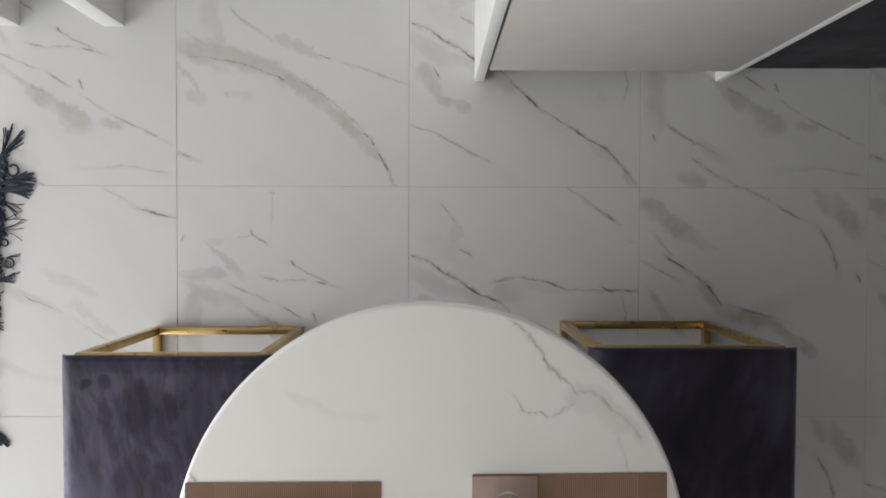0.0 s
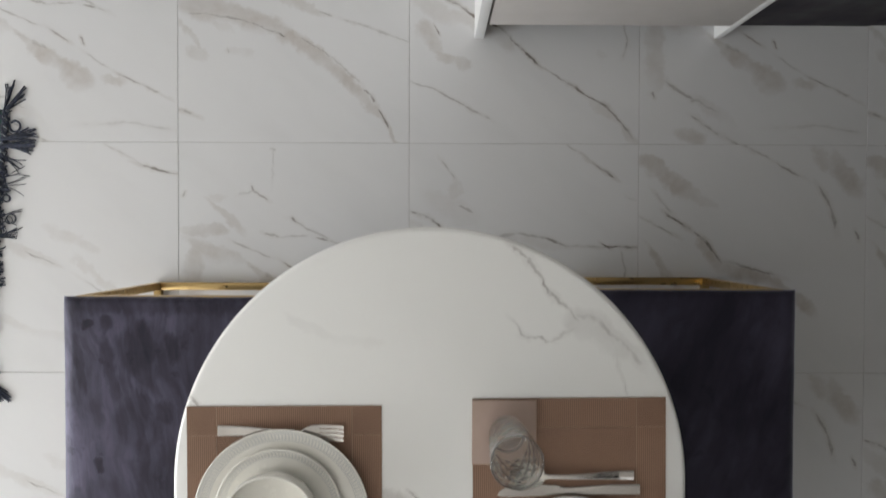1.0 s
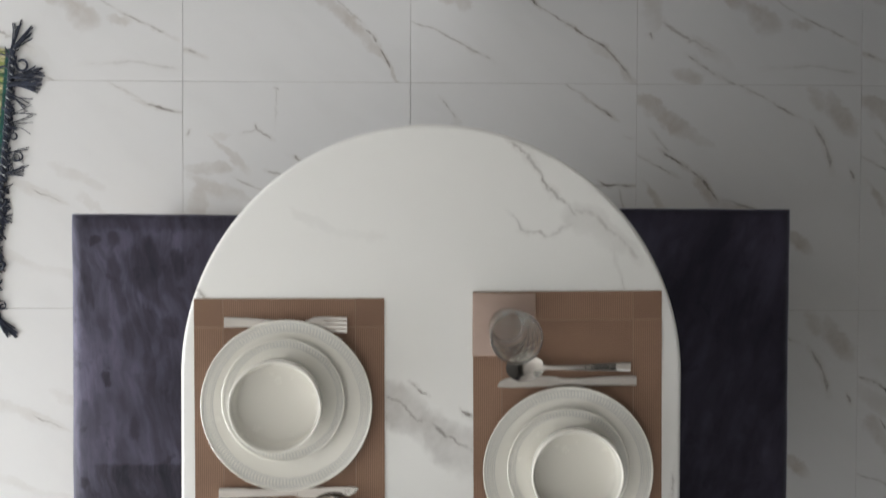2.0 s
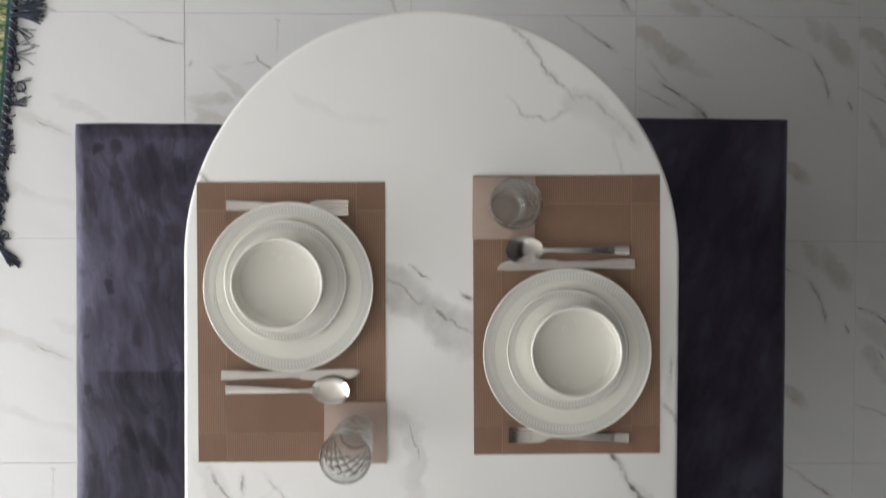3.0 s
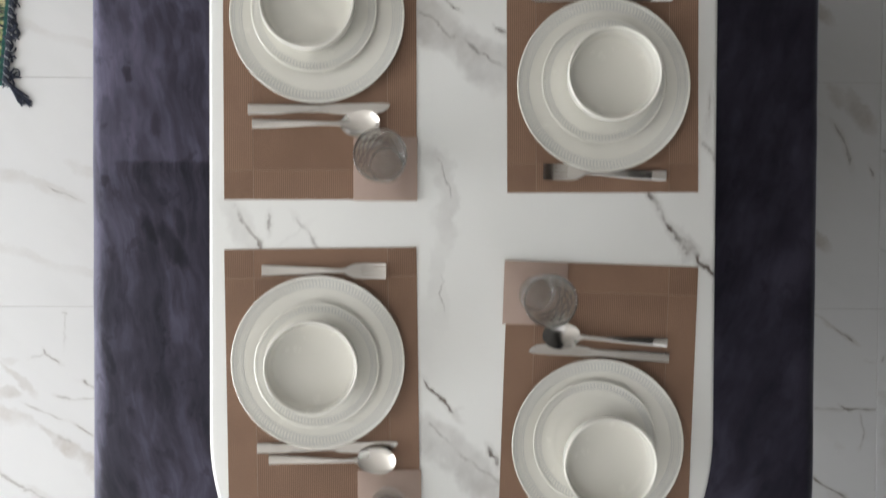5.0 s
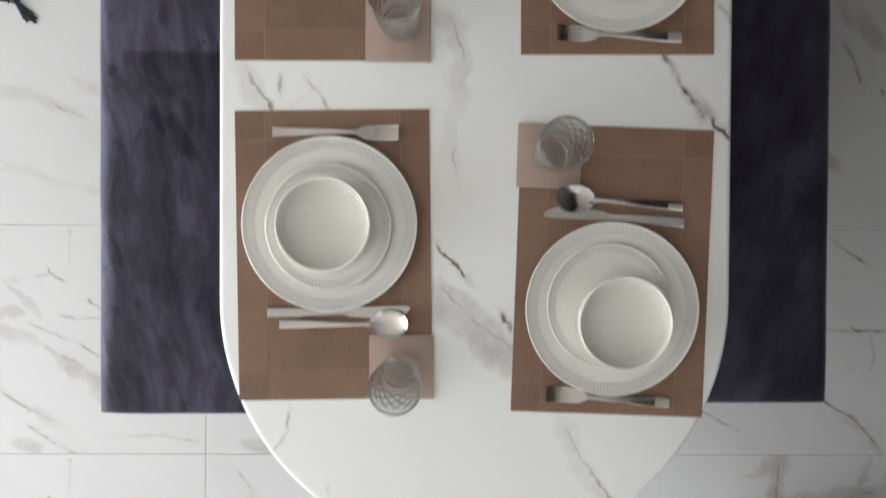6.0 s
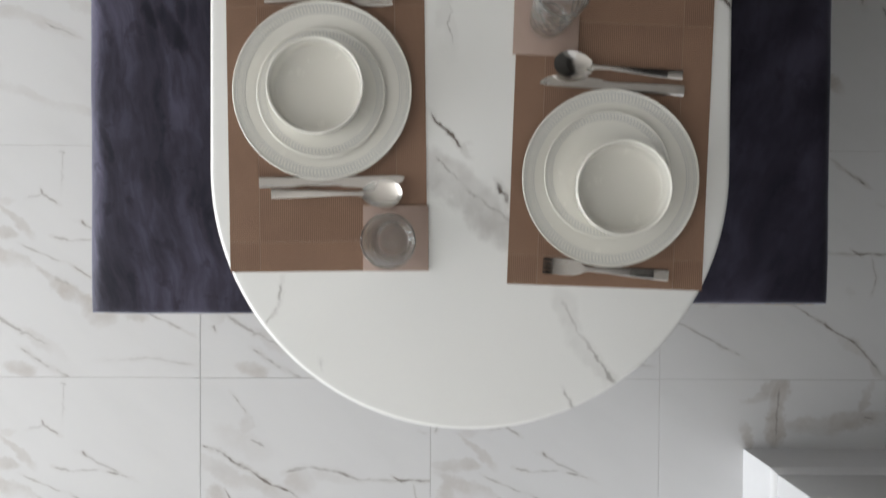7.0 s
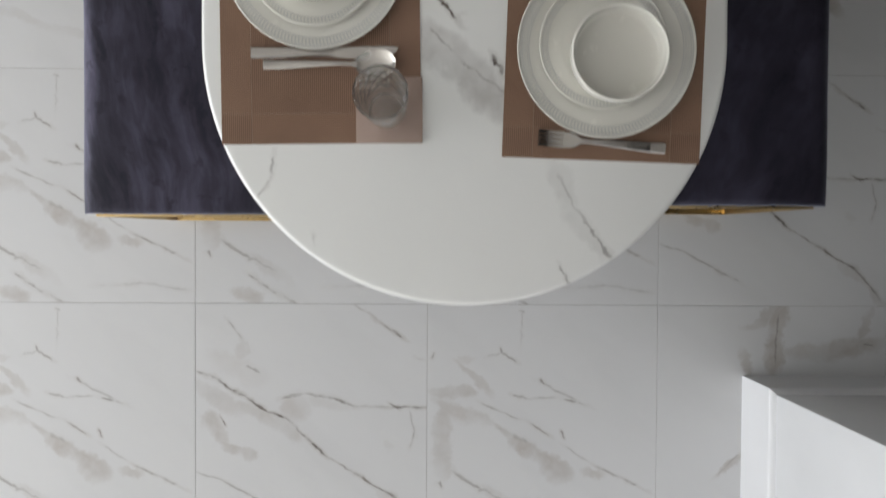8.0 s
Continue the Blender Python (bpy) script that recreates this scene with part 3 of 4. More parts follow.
setting("wall_north", box(bmesh.new(), ROOM_X0, ROOM_Y1, -0.12, ROOM_X1, ROOM_Y1 + T, ROOM_H), M_OFFWHITE, "plain off-white painted wall", "wall")
setting("wall_south", box(bmesh.new(), ROOM_X0, ROOM_Y0 - T, -0.12, ROOM_X1, ROOM_Y0, ROOM_H), M_OFFWHITE, "plain off-white painted wall", "wall")
# out of view; stands close and dark so the floor beside it falls off
setting("wall_east", box(bmesh.new(), ROOM_X1, ROOM_Y0 - T, -0.12, ROOM_X1 + T, ROOM_Y1 + T, ROOM_H), M_UNSEEN_DARK, "unseen closing wall, set dark to hold back bounced light", "wall")
bm = bmesh.new()
xa, xb = ROOM_X0 - T, ROOM_X0
box(bm, xa, ROOM_Y0 - T, -0.12, xb, WIN_Y0, ROOM_H)
box(bm, xa, WIN_Y1, -0.12, xb, ROOM_Y1 + T, ROOM_H)
box(bm, xa, WIN_Y0, -0.12, xb, WIN_Y1, WIN_Z0)
box(bm, xa, WIN_Y0, WIN_Z1, xb, WIN_Y1, ROOM_H)
setting("wall_west", bm, M_OFFWHITE, "plain off-white painted wall with a wide window", "wall")
window = empty("window_1", pose(xa, WIN_Y0, WIN_Z0), "wide white-framed window with clear glass panes", "window", "", "structure")
bm = bmesh.new()
wy, wz, f = WIN_Y1 - WIN_Y0, WIN_Z1 - WIN_Z0, 0.06
for y in (0, wy - f, wy / 3 - f / 2, 2 * wy / 3 - f / 2):
    box(bm, 0.02, y, 0, 0.08, y + f, wz, 0.004)
for z in (0, wz - f):
    box(bm, 0.024, f, z, 0.076, wy - f, z + f, 0.004)
part("window_frame", bm, M_TRIM, window)
for k in range(3):
    y = f if k == 0 else k * wy / 3 + f / 2
    y2 = wy - f if k == 2 else (k + 1) * wy / 3 - f / 2
    pane = part("pane", box(bmesh.new(), 0.046, y, f, 0.052, y2, wz - f), M_PANE, window)
    pane.visible_shadow = False
part("window_sill", box(bmesh.new(), 0.1, -0.03, -0.03, 0.2, wy + 0.03, 0.0, 0.006), M_TRIM, window)

# the corner of an inner wall with its tall skirting board
CX, CY = 0.838, -1.998
setting("wall_inner", box(bmesh.new(), CX, ROOM_Y0, -0.01, ROOM_X1, CY, ROOM_H, 0.002), M_WALL, "white painted wall corner", "wall")
bm = bmesh.new()
SK, SH = 0.015, 0.152


def skirting(bm, x0, y0, x1, y1, out):
    """A board with a chamfered top along a wall; out: the way that it stands proud."""
    prof = [(0, 0), (SK, 0), (SK, SH - 0.004), (SK - 0.003, SH), (0.0, SH + 0.004)]
    ends = []
    for (x, y), miter in (((x0, y0), 0), ((x1, y1), 1)):
        ends.append([bm.verts.new((x + out[0] * d + (out[2] * d if not miter else out[4] * d), y + out[1] * d + (out[3] * d if not miter else out[5] * d), z)) for d, z in prof])
    for i in range(len(prof)):
        j = (i + 1) % len(prof)
        bm.faces.new((ends[0][i], ends[0][j], ends[1][j], ends[1][i]))
    bm.faces.new(ends[0]), bm.faces.new(ends[1])


skirting(bm, CX, ROOM_Y0, CX, CY, (-1, 0, 0, 0, 0, 1))
skirting(bm, CX, CY, ROOM_X1, CY, (0, 1, -1, 0, 0, 0))
setting("baseboard", bm, M_TRIM, "tall white skirting board round a wall corner", "baseboard")


# ---- furniture along the north side ----
def white_cabinet():
    # upper part is unseen; height chosen to shade the north-east floor
    x0, x1, y0, y1, top = 0.169, 0.812, 0.272, 0.84, 2.2
    t = 0.024
    ob = empty("cabinet", pose(x0, y0, 0), "tall white lacquered cabinet standing on its side panels over tiles", "cabinet")
    w, d = x1 - x0, y1 - y0
    part("side_panel", box(bmesh.new(), 0, 0, 0, t, d, top, 0.0012), M_LACQUER, ob)
    part("side_panel", box(bmesh.new(), w - 0.018, 0.004, 0, w, d, top, 0.0012), M_LACQUER, ob)
    part("body", box(bmesh.new(), t + 0.001, 0.12, 0.11, w - 0.019, d, top - 0.02), M_LACQUER, ob)
    part("door", box(bmesh.new(), t + 0.0055, 0.003, 0.112, w - 0.0205, 0.022, top - 0.003, 0.0015), M_DOOR, ob, "warm grey lacquered door")
    part("top", box(bmesh.new(), 0, 0, top + 0.0005, w, d, top + 0.02, 0.0015), M_LACQUER, ob)
    part("plinth", box(bmesh.new(), t + 0.001, 0.36, 0, w - 0.019, 0.376, 0.109), M_LACQUER, ob)


def dark_appliance():
    ob = empty("appliance", pose(0.816, 0.309, 0), "tall black appliance front beside a white cabinet", "appliance")
    # carried up out of view to block ceiling light from the floor
    w, top = 0.427, 2.2
    part("body", box(bmesh.new(), 0, 0.022, 0, w, 0.53, top, 0.002), M_DARK, ob)
    part("front_panel", box(bmesh.new(), 0, 0, 0.003, 0.383, 0.02, top - 0.003, 0.002), M_DARK, ob)
    part("front_panel", box(bmesh.new(), 0.386, 0.002, 0.003, w, 0.02, top - 0.003, 0.002), M_DARK, ob)


def white_stand():
    """A low white stand on panel legs."""
    ob = empty("stand", pose(-0.999, 0.409, 0), "low white wooden stand on square panel legs", "stand")
    z = 0.5
    for x in (-0.054, 0.213):
        part("leg", box(bmesh.new(), x, 0, 0, x + 0.054, 0.11, z, 0.0015), M_LACQUER, ob)
    for x in (-0.054, 0.213):
        part("leg", box(bmesh.new(), x, 0.5, 0, x + 0.054, 0.61, z, 0.0015), M_LACQUER, ob)
    part("top", box(bmesh.new(), -0.056, -0.002, z + 0.0005, 0.269, 0.612, z + 0.03, 0.003), M_LACQUER, ob)


white_cabinet()
dark_appliance()
white_stand()


# ---- benches ----
def cushion(w, l, thick, r=0.012, roll=0.03):
    """A padded seat with rolled edges, a slight crown and small dents; its base lies at z = 0."""
    bm = bmesh.new()
    nx, ny = 44, 110

    def steps(n, size):
        out = []
        for i in range(n + 1):
            u = i / n
            s = u - math.sin(2 * math.pi * u) / (2 * math.pi) * 0.75
            out.append(s * size)
        return out

    xs, ys = steps(nx, w), steps(ny, l)

    def drop(d, k):
        return 0.0 if d >= k else k - math.sqrt(max(k * k - (k - d) ** 2, 0))

    grid = []
    for y in ys:
        row = []
        for x in xs:
            dx, dy = min(x, w - x), min(y, l - y)
            crown = -0.011 * math.exp(-dx / 0.028) - 0.003 * math.exp(-dy / 0.03)
            wob = noise.noise(Vector((x * 9, y * 9, 1.3))) * 0.0012 + noise.noise(Vector((x * 30, y * 22, 4.1))) * 0.0006
            ex = noise.noise(Vector((0.4, y * 7, 2.0))) * 0.0022 * (1 - 2 * x / w)
            ey = noise.noise(Vector((x * 9, 0.7, 5.0))) * 0.0018 * (1 - 2 * y / l)
            row.append(bm.verts.new((x + ex, y + ey, thick + crown + wob - max(0.8 * drop(dx, roll), drop(dy, r)))))
        grid.append(row)
    for a, b in zip(grid, grid[1:]):
        for i in range(nx):
            bm.faces.new((a[i], a[i + 1], b[i + 1], b[i]))
    rim = [e for e in bm.edges if e.is_boundary]
    low = bmesh.ops.extrude_edge_only(bm, edges=rim)["geom"]
    for v in low:
        if isinstance(v, bmesh.types.BMVert):
            v.co.z = 0.0
            v.co.y += 0.006 * (1 - 2 * v.co.y / l)
    return bm


def bench(x0, y0, w, l, velvet_cloth, label):
    ob = empty("bench", pose(x0, y0, 0), label, "bench", "benches along the table")
    base, tube, inset = 0.411, 0.019, 0.014
    part("seat", cushion(w, l, 0.046), velvet_cloth, ob, "brushed dark velvet seat", pose(0, 0, base + 0.001), 60)
    x1, y1 = w - inset, l - 0.001
    xa, ya = inset, -0.004
    for x in (xa, x1 - tube):
        for y in (ya, y1 - tube):
            part("leg", box(bmesh.new(), x, y, tube + 0.0005, x + tube, y + tube, base - tube - 0.0005, 0.0015), M_BRASS, ob)
    for z in (0.0, base - tube):
        for y in (ya, y1 - tube):
            part("rail", box(bmesh.new(), xa, y, z, x1, y + tube, z + tube, 0.0015), M_BRASS, ob)
        for x in (xa, x1 - tube):
            part("rail", box(bmesh.new(), x, ya + tube + 0.0005, z, x + tube, y1 - tube - 0.0005, z + tube, 0.0015), M_BRASS, ob)


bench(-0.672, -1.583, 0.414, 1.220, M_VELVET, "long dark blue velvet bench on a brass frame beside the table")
bench(0.379, -1.559, 0.417, 1.212, M_VELVET_SHADED, "long dark blue velvet bench on a brass frame, darkened as in shade")

# ---- dining table ----
TX, TY, TOP = 0.063, -0.977, 0.75


def stadium(w, l, profile, n=48):
    """A slab with half-round ends; profile: (inset, height) pairs from its lower to its upper face."""
    bm = bmesh.new()
    h = (l - w) / 2
    rings = []
    for inset, z in profile:
        r = w / 2 - inset
        ring = []
        for side in (1, -1):
            for i in range(n + 1):
                a = math.pi * i / n + (0 if side == 1 else math.pi)
                ring.append(bm.verts.new((r * math.cos(a), side * h + r * math.sin(a), z)))
        rings.append(ring)
    for a, b in zip(rings, rings[1:]):
        for i in range(len(a)):
            j = (i + 1) % len(a)
            bm.faces.new((a[i], a[j], b[j], b[i]))
    bm.faces.new(rings[0]), bm.faces.new(rings[-1])
    return bm


def eased(z0, z1, low, high, steps=5):
    """The profile of a slab with rounded lower and upper edges."""
    arc = [math.pi / 2 * k / steps for k in range(steps + 1)]
    return ([(low - low * math.sin(a), z0 + low - low * math.cos(a)) for a in arc]
            + [(high - high * math.cos(a), z1 - high + high * math.sin(a)) for a in arc])


table = empty("dining_table", pose(TX, TY, 0), "white marble dining table with round ends, laid for four", "table")
part("tabletop", stadium(0.802, 1.502, eased(TOP - 0.03, TOP, 0.003, 0.009), 64), M_TABLE, table, "white marble top with grey veins", None, 50)
part("pedestal", stadium(0.26, 0.72, [(0, 0.02), (0, TOP - 0.0305)]), M_LACQUER, table)
part("base_plate", stadium(0.4, 0.95, eased(0.0, 0.0195, 0.001, 0.004)), M_LACQUER, table)


# ---- table settings ----
def placemat(cloth=M_MAT):
    ob = empty("placemat", Matrix(), "brown woven vinyl placemat lying on white marble", "placemat", "placemats")
    xs, ys, g = (-0.151, -0.105, 0.105, 0.151), (-0.2255, -0.1795, 0.1795, 0.2255), 0.0003
    for i in range(3):
        for j in range(3):
            edge = (i != 1) + (j != 1)
            name = ("woven_centre", "woven_border", "woven_corner")[edge]
            part(name, box(bmesh.new(), xs[i] + g, ys[j] + g, 0, xs[i + 1] - g, ys[j + 1] - g, 0.0014 if edge != 1 else 0.00145), cloth, ob)
    part("backing", box(bmesh.new(), -0.1507, -0.2252, 0.0, 0.1507, 0.2252, 0.0011), M_SEAM, ob, "paler seams")
    return ob


def coaster():
    bm = box(bmesh.new(), -0.05, -0.05, 0, 0.05, 0.05, 0.0036, 0.0009)
    return tagged(part("coaster", bm, M_COASTER), "square rosy-brown coaster under a tumbler", "coaster", "coasters")


def key_border(r0, r1, z0, z1, units):
    """A raised key pattern round a rim between two radii; the rim climbs from z0 to z1."""
    bm = bmesh.new()
    step = 2 * math.pi / units

    def bar(ra, rb, a0, a1, lean=0.0):
        pts = []
        for r, a in ((ra, a0), (rb, a0 + lean), (rb, a1 + lean), (ra, a1)):
            z = z0 + (z1 - z0) * (r - r0) / (r1 - r0)
            pts.append((r * math.cos(a), r * math.sin(a), z))
        low = [bm.verts.new((x, y, z - 0.0003)) for x, y, z in pts]
        high = [bm.verts.new((x, y, z + 0.00055)) for x, y, z in pts]
        bm.faces.new(high)
        for i in range(4):
            j = (i + 1) % 4
            bm.faces.new((low[i], low[j], high[j], high[i]))

    w = r1 - r0
    for k in range(units):
        a = k * step
        bar(r0 + 0.14 * w, r1 - 0.14 * w, a, a + 0.40 * step, 0.35 * step)
        bar(r1 - 0.28 * w, r1 - 0.14 * w, a + 0.75 * step, a + 1.1 * step)
        bar(r0 + 0.14 * w, r0 + 0.26 * w, a + 0.4 * step, a + 0.72 * step)
    for k in range(72):
        a = 2 * math.pi * k / 72
        bar(r0 - 0.04 * w, r0 + 0.06 * w, a, a + 2 * math.pi / 72)
        bar(r1 - 0.06 * w, r1 + 0.04 * w, a, a + 2 * math.pi / 72)
    return bm


def plate(name, r, height, units, label):
    """A coupe plate: foot, flat well, broad sloping rim with a relief border."""
    well = r * 0.64
    rim_in = r * 0.865
    zi = 0.006
    slope = height - zi - 0.002
    prof = [(0, 0.003), (well * 0.75, 0.003), (well * 0.78, 0.0), (well * 0.84, 0.0), (well * 0.88, 0.003), (r * 0.97, height - 0.0035),
            (r - 0.0006, height - 0.002), (r, height - 0.0008), (r - 0.0012, height), (r - 0.003, height - 0.0008)]
    for k in range(6):
        u = 1 - k / 5
        rr = well + (r - 0.004 - well) * u
        prof.append((rr, zi + slope * (u ** 1.25)))
    prof += [(well * 0.96, zi - 0.0008), (well * 0.8, zi - 0.0014), (0, zi - 0.0014)]
    ob = part(name, lathe(prof, 96), M_CHINA)
    z_of = lambda q: zi + slope * (max((q - well) / (r - 0.004 - well), 0) ** 1.25)
    ra, rb = rim_in, r * 0.968
    part("key_border", key_border(ra, rb, z_of(ra), z_of(rb), units), M_KEY, ob, "raised key pattern", None, 20)
    return tagged(ob, label, "plate", name.replace("_", " ") + "s")


def bowl():
    """A steep-sided bowl with a broad flat bottom and a narrow rounded lip."""
    r, h = 0.0705, 0.05
    prof = [(0, 0.002), (0.048, 0.002), (0.049, 0.0), (0.053, 0.0), (0.056, 0.002)]
    for k in range(1, 9):
        u = k / 8
        prof.append((0.056 + (r - 0.056) * math.sin(u * math.pi / 2) ** 0.8, 0.002 + (h - 0.0035) * u ** 1.5))
    prof += [(r - 0.0004, h - 0.0006), (r - 0.0016, h), (r - 0.003, h - 0.0008)]
    for k in range(9, -1, -1):
        u = k / 9
        prof.append((0.0605 + (r - 0.004 - 0.0605) * math.sin(u * math.pi / 2) ** 0.75, 0.0215 + (h - 0.0242) * u ** 1.6))
    prof += [(0.0565, 0.0205), (0.052, 0.0201), (0.03, 0.0198), (0, 0.0197)]
    return tagged(part("bowl", lathe(prof, 80), M_CHINA, None, "", None, 60), "cream porcelain bowl on a side plate", "bowl", "bowls")


def loft(bm, stations):
    """A tapered bar along x from stations (x, half width, base z, thickness), with eased long edges."""
    rings = []
    for x, hw, z, th in stations:
        e = min(hw * 0.3, th * 0.45)
        pts = [(-hw + e, z), (hw - e, z), (hw, z + e), (hw, z + th - e), (hw - e, z + th), (-hw + e, z + th), (-hw, z + th - e), (-hw, z + e)]
        rings.append([bm.verts.new((x, y, q)) for y, q in pts])
    for a, b in zip(rings, rings[1:]):
        for i in range(8):
            j = (i + 1) % 8
            bm.faces.new((a[i], a[j], b[j], b[i]))
    bm.faces.new(rings[0]), bm.faces.new(rings[-1])


def fork():
    """Handle end at x = 0, tips at x = 0.195."""
    ob = empty("fork", Matrix(), "polished steel table fork with flat handle", "fork", "forks")
    bm = bmesh.new()
    loft(bm, [(0.0, 0.0088, 0.0010, 0.0036), (0.021, 0.0082, 0.0, 0.0036), (0.024, 0.0081, 0.0001, 0.0036), (0.05, 0.0072, 0.0022, 0.0033), (0.085, 0.0052, 0.0046, 0.0030), (0.118, 0.0036, 0.0060, 0.0028), (0.13, 0.0042, 0.0056, 0.0026)])
    part("handle", bm, M_STEEL, ob, "", None, 40)
    bm = bmesh.new()
    loft(bm, [(0.129, 0.0042, 0.0057, 0.0025), (0.136, 0.0085, 0.0048, 0.0023), (0.144, 0.0118, 0.0036, 0.002), (0.156, 0.0122, 0.0022, 0.0018)])
    head = part("head", bm, M_STEEL, ob, "", None, 40)
    for k in range(4):
        bm = bmesh.new()
        y = (k - 1.5) * 0.0064
        ring = []
        for x, hw, z in ((0.155, 0.0028, 0.0024), (0.163, 0.0027, 0.0012), (0.172, 0.0026, 0.0014), (0.186, 0.0025, 0.0034), (0.193, 0.0023, 0.0056), (0.195, 0.0016, 0.0064)):
            ring.append([bm.verts.new((x, y + s * hw, z + q)) for s, q in ((-1, 0), (1, 0), (1, 0.0016), (-1, 0.0016))])
        for a, b in zip(ring, ring[1:]):
            for i in range(4):
                bm.faces.new((a[i], a[(i + 1) % 4], b[(i + 1) % 4], b[i]))
        bm.faces.new(ring[0]), bm.faces.new(ring[-1])
        part("tine", bm, M_STEEL, head, "", None, 40)
    return ob


def knife():
    """Handle end at x = 0, tip at x = 0.221."""
    ob = empty("knife", Matrix(), "polished steel table knife with flat handle", "knife", "knives")
    bm = bmesh.new()
    loft(bm, [(0.0, 0.0088, 0.0010, 0.0056), (0.05, 0.0082, 0.0, 0.0053), (0.1, 0.0066, 0.0, 0.0047), (0.112, 0.0062, 0.0004, 0.0041), (0.124, 0.0066, 0.0010, 0.0024)])
    part("handle", bm, M_STEEL, ob, "", None, 40)
    bm = bmesh.new()
    prof = [(0.115, -0.0058, 0.0062), (0.13, -0.0085, 0.0066), (0.16, -0.0102, 0.0072), (0.19, -0.0098, 0.0078), (0.208, -0.0065, 0.0076), (0.217, -0.0015, 0.007), (0.221, 0.004, 0.0055)]
    rings = []
    for x, ya, yb in prof:
        rings.append([bm.verts.new((x, ya, 0.0016)), bm.verts.new((x, yb, 0.0012)), bm.verts.new((x, yb, 0.0032)), bm.verts.new((x, ya, 0.0022))])
    for a, b in zip(rings, rings[1:]):
        for i in range(4):
            bm.faces.new((a[i], a[(i + 1) % 4], b[(i + 1) % 4], b[i]))
    bm.faces.new(rings[0]), bm.faces.new(rings[-1])
    part("blade", bm, M_STEEL, ob, "", None, 40)
    return ob


def spoon():
    """Handle end at x = 0, tip of the bowl at x = 0.2."""
    ob = empty("spoon", Matrix(), "polished steel table spoon with flat handle", "spoon", "spoons")
    bm = bmesh.new()
    loft(bm, [(0.0, 0.0078, 0.0010, 0.0036), (0.021, 0.0073, 0.0, 0.0036), (0.024, 0.0072, 0.0001, 0.0036), (0.05, 0.0062, 0.003, 0.0035), (0.085, 0.0046, 0.0075, 0.0032), (0.115, 0.0034, 0.0092, 0.003), (0.134, 0.0036, 0.0078, 0.0026), (0.141, 0.006, 0.0068, 0.0022)])
    part("handle", bm, M_STEEL, ob, "", None, 60)
    bm = bmesh.new()
    nu, nv = 24, 9
    a, b, cx, deep = 0.0315, 0.0213, 0.1685, 0.0090
    for side in (0, 1):
        th = 0.0016 * side
        mid = bm.verts.new((cx, 0, 0.0012 + th))
        prev = None
        for k in range(1, nv + 1):
            u = k / nv
            ring = []
            for i in range(nu):
                g = 2 * math.pi * i / nu
                egg = 1 + 0.1 * math.cos(g)
                ring.append(bm.verts.new((cx + a * u * math.cos(g), b * u * math.sin(g) * egg, 0.0012 + 0.15 * a * u * math.cos(g) + deep * u ** 2.1 + th * (1 - 0.45 * u))))
            for i in range(nu):
                j = (i + 1) % nu
                bm.faces.new((mid, ring[i], ring[j]) if prev is None else (prev[i], ring[i], ring[j], prev[j]))
            prev = ring
        if side == 0:
            outer = prev
        else:
            for i in range(nu):
                j = (i + 1) % nu
                bm.faces.new((outer[i], outer[j], prev[j], prev[i]))
    part("spoon_bowl", bm, M_STEEL, ob, "", None, 60)
    return ob


def tumbler():
    """A tapered tumbler with a lattice of pressed lozenges round the wall, a smooth lip and a thick base."""
    steps, h = 144, 0.147
    bm = bmesh.new()

    def ring(r, z, dents=False):
        out = []
        for i in range(steps):
            g = 2 * math.pi * i / steps
            d = 0.0
            if dents:
                k, row = g / (2 * math.pi) * 12, (z - 0.020) / 0.034
                u, v = ((k + row) % 1.0) * 2 - 1, ((k - row) % 1.0) * 2 - 1
                fade = min(1.0, (z - 0.045) / 0.025, (0.130 - z) / 0.008)
                d = 0.0017 * (1 - u * u) * (1 - v * v) * max(fade, 0.0)
            out.append(bm.verts.new(((r - d) * math.cos(g), (r - d) * math.sin(g), z)))
        return out

    rings = [ring(r, z) for r, z in ((0.009, 0.004), (0.0125, 0.0036), (0.015, 0.0016), (0.022, 0.0012), (0.0255, 0.0), (0.0272, 0.0015))]
    n = 64
    for k in range(n + 1):
        z = 0.004 + (h - 0.006) * k / n
        r = 0.0278 + (0.0368 - 0.0278) * ((z - 0.004) / (h - 0.006)) ** 0.8
        rings.append(ring(r, z, 0.045 < z < 0.130))
    rings += [ring(r, h - d) for r, d in ((0.0364, 0.0005), (0.0357, 0.0), (0.035, 0.0006))]
    for k in range(11):
        u = k / 10
        rings.append(ring(0.0347 - (0.0347 - 0.0256) * u ** 1.15, h - 0.003 - (h - 0.025) * u))
    for k in range(1, 8):
        a = math.pi / 2 * k / 7
        rings.append(ring(0.0256 - 0.0060 * (1 - math.cos(a)), 0.022 - 0.008 * math.sin(a)))
    rings.append(ring(0.012, 0.0136))
    rings.append(ring(0.004, 0.0146))
    for a, b in zip(rings, rings[1:]):
        for i in range(steps):
            j = (i + 1) % steps
            bm.faces.new((a[i], a[j], b[j], b[i]))
    bm.faces.new(rings[0]), bm.faces.new(rings[-1])
    return tagged(part("tumbler", bm, M_GLASS, None, "", None, 50), "clear pressed-glass tumbler standing on a coaster", "tumbler", "tumblers")


MAT_Z = TOP + 0.0002
ON_MAT = TOP + 0.0018
ON_COASTER = ON_MAT + 0.0038


def between(a, b):
    """Pose of a piece of cutlery from its handle's end to its tip."""
    return pose(a[0], a[1], ON_MAT, 0, 0, math.degrees(math.atan2(b[1] - a[1], b[0] - a[0])))


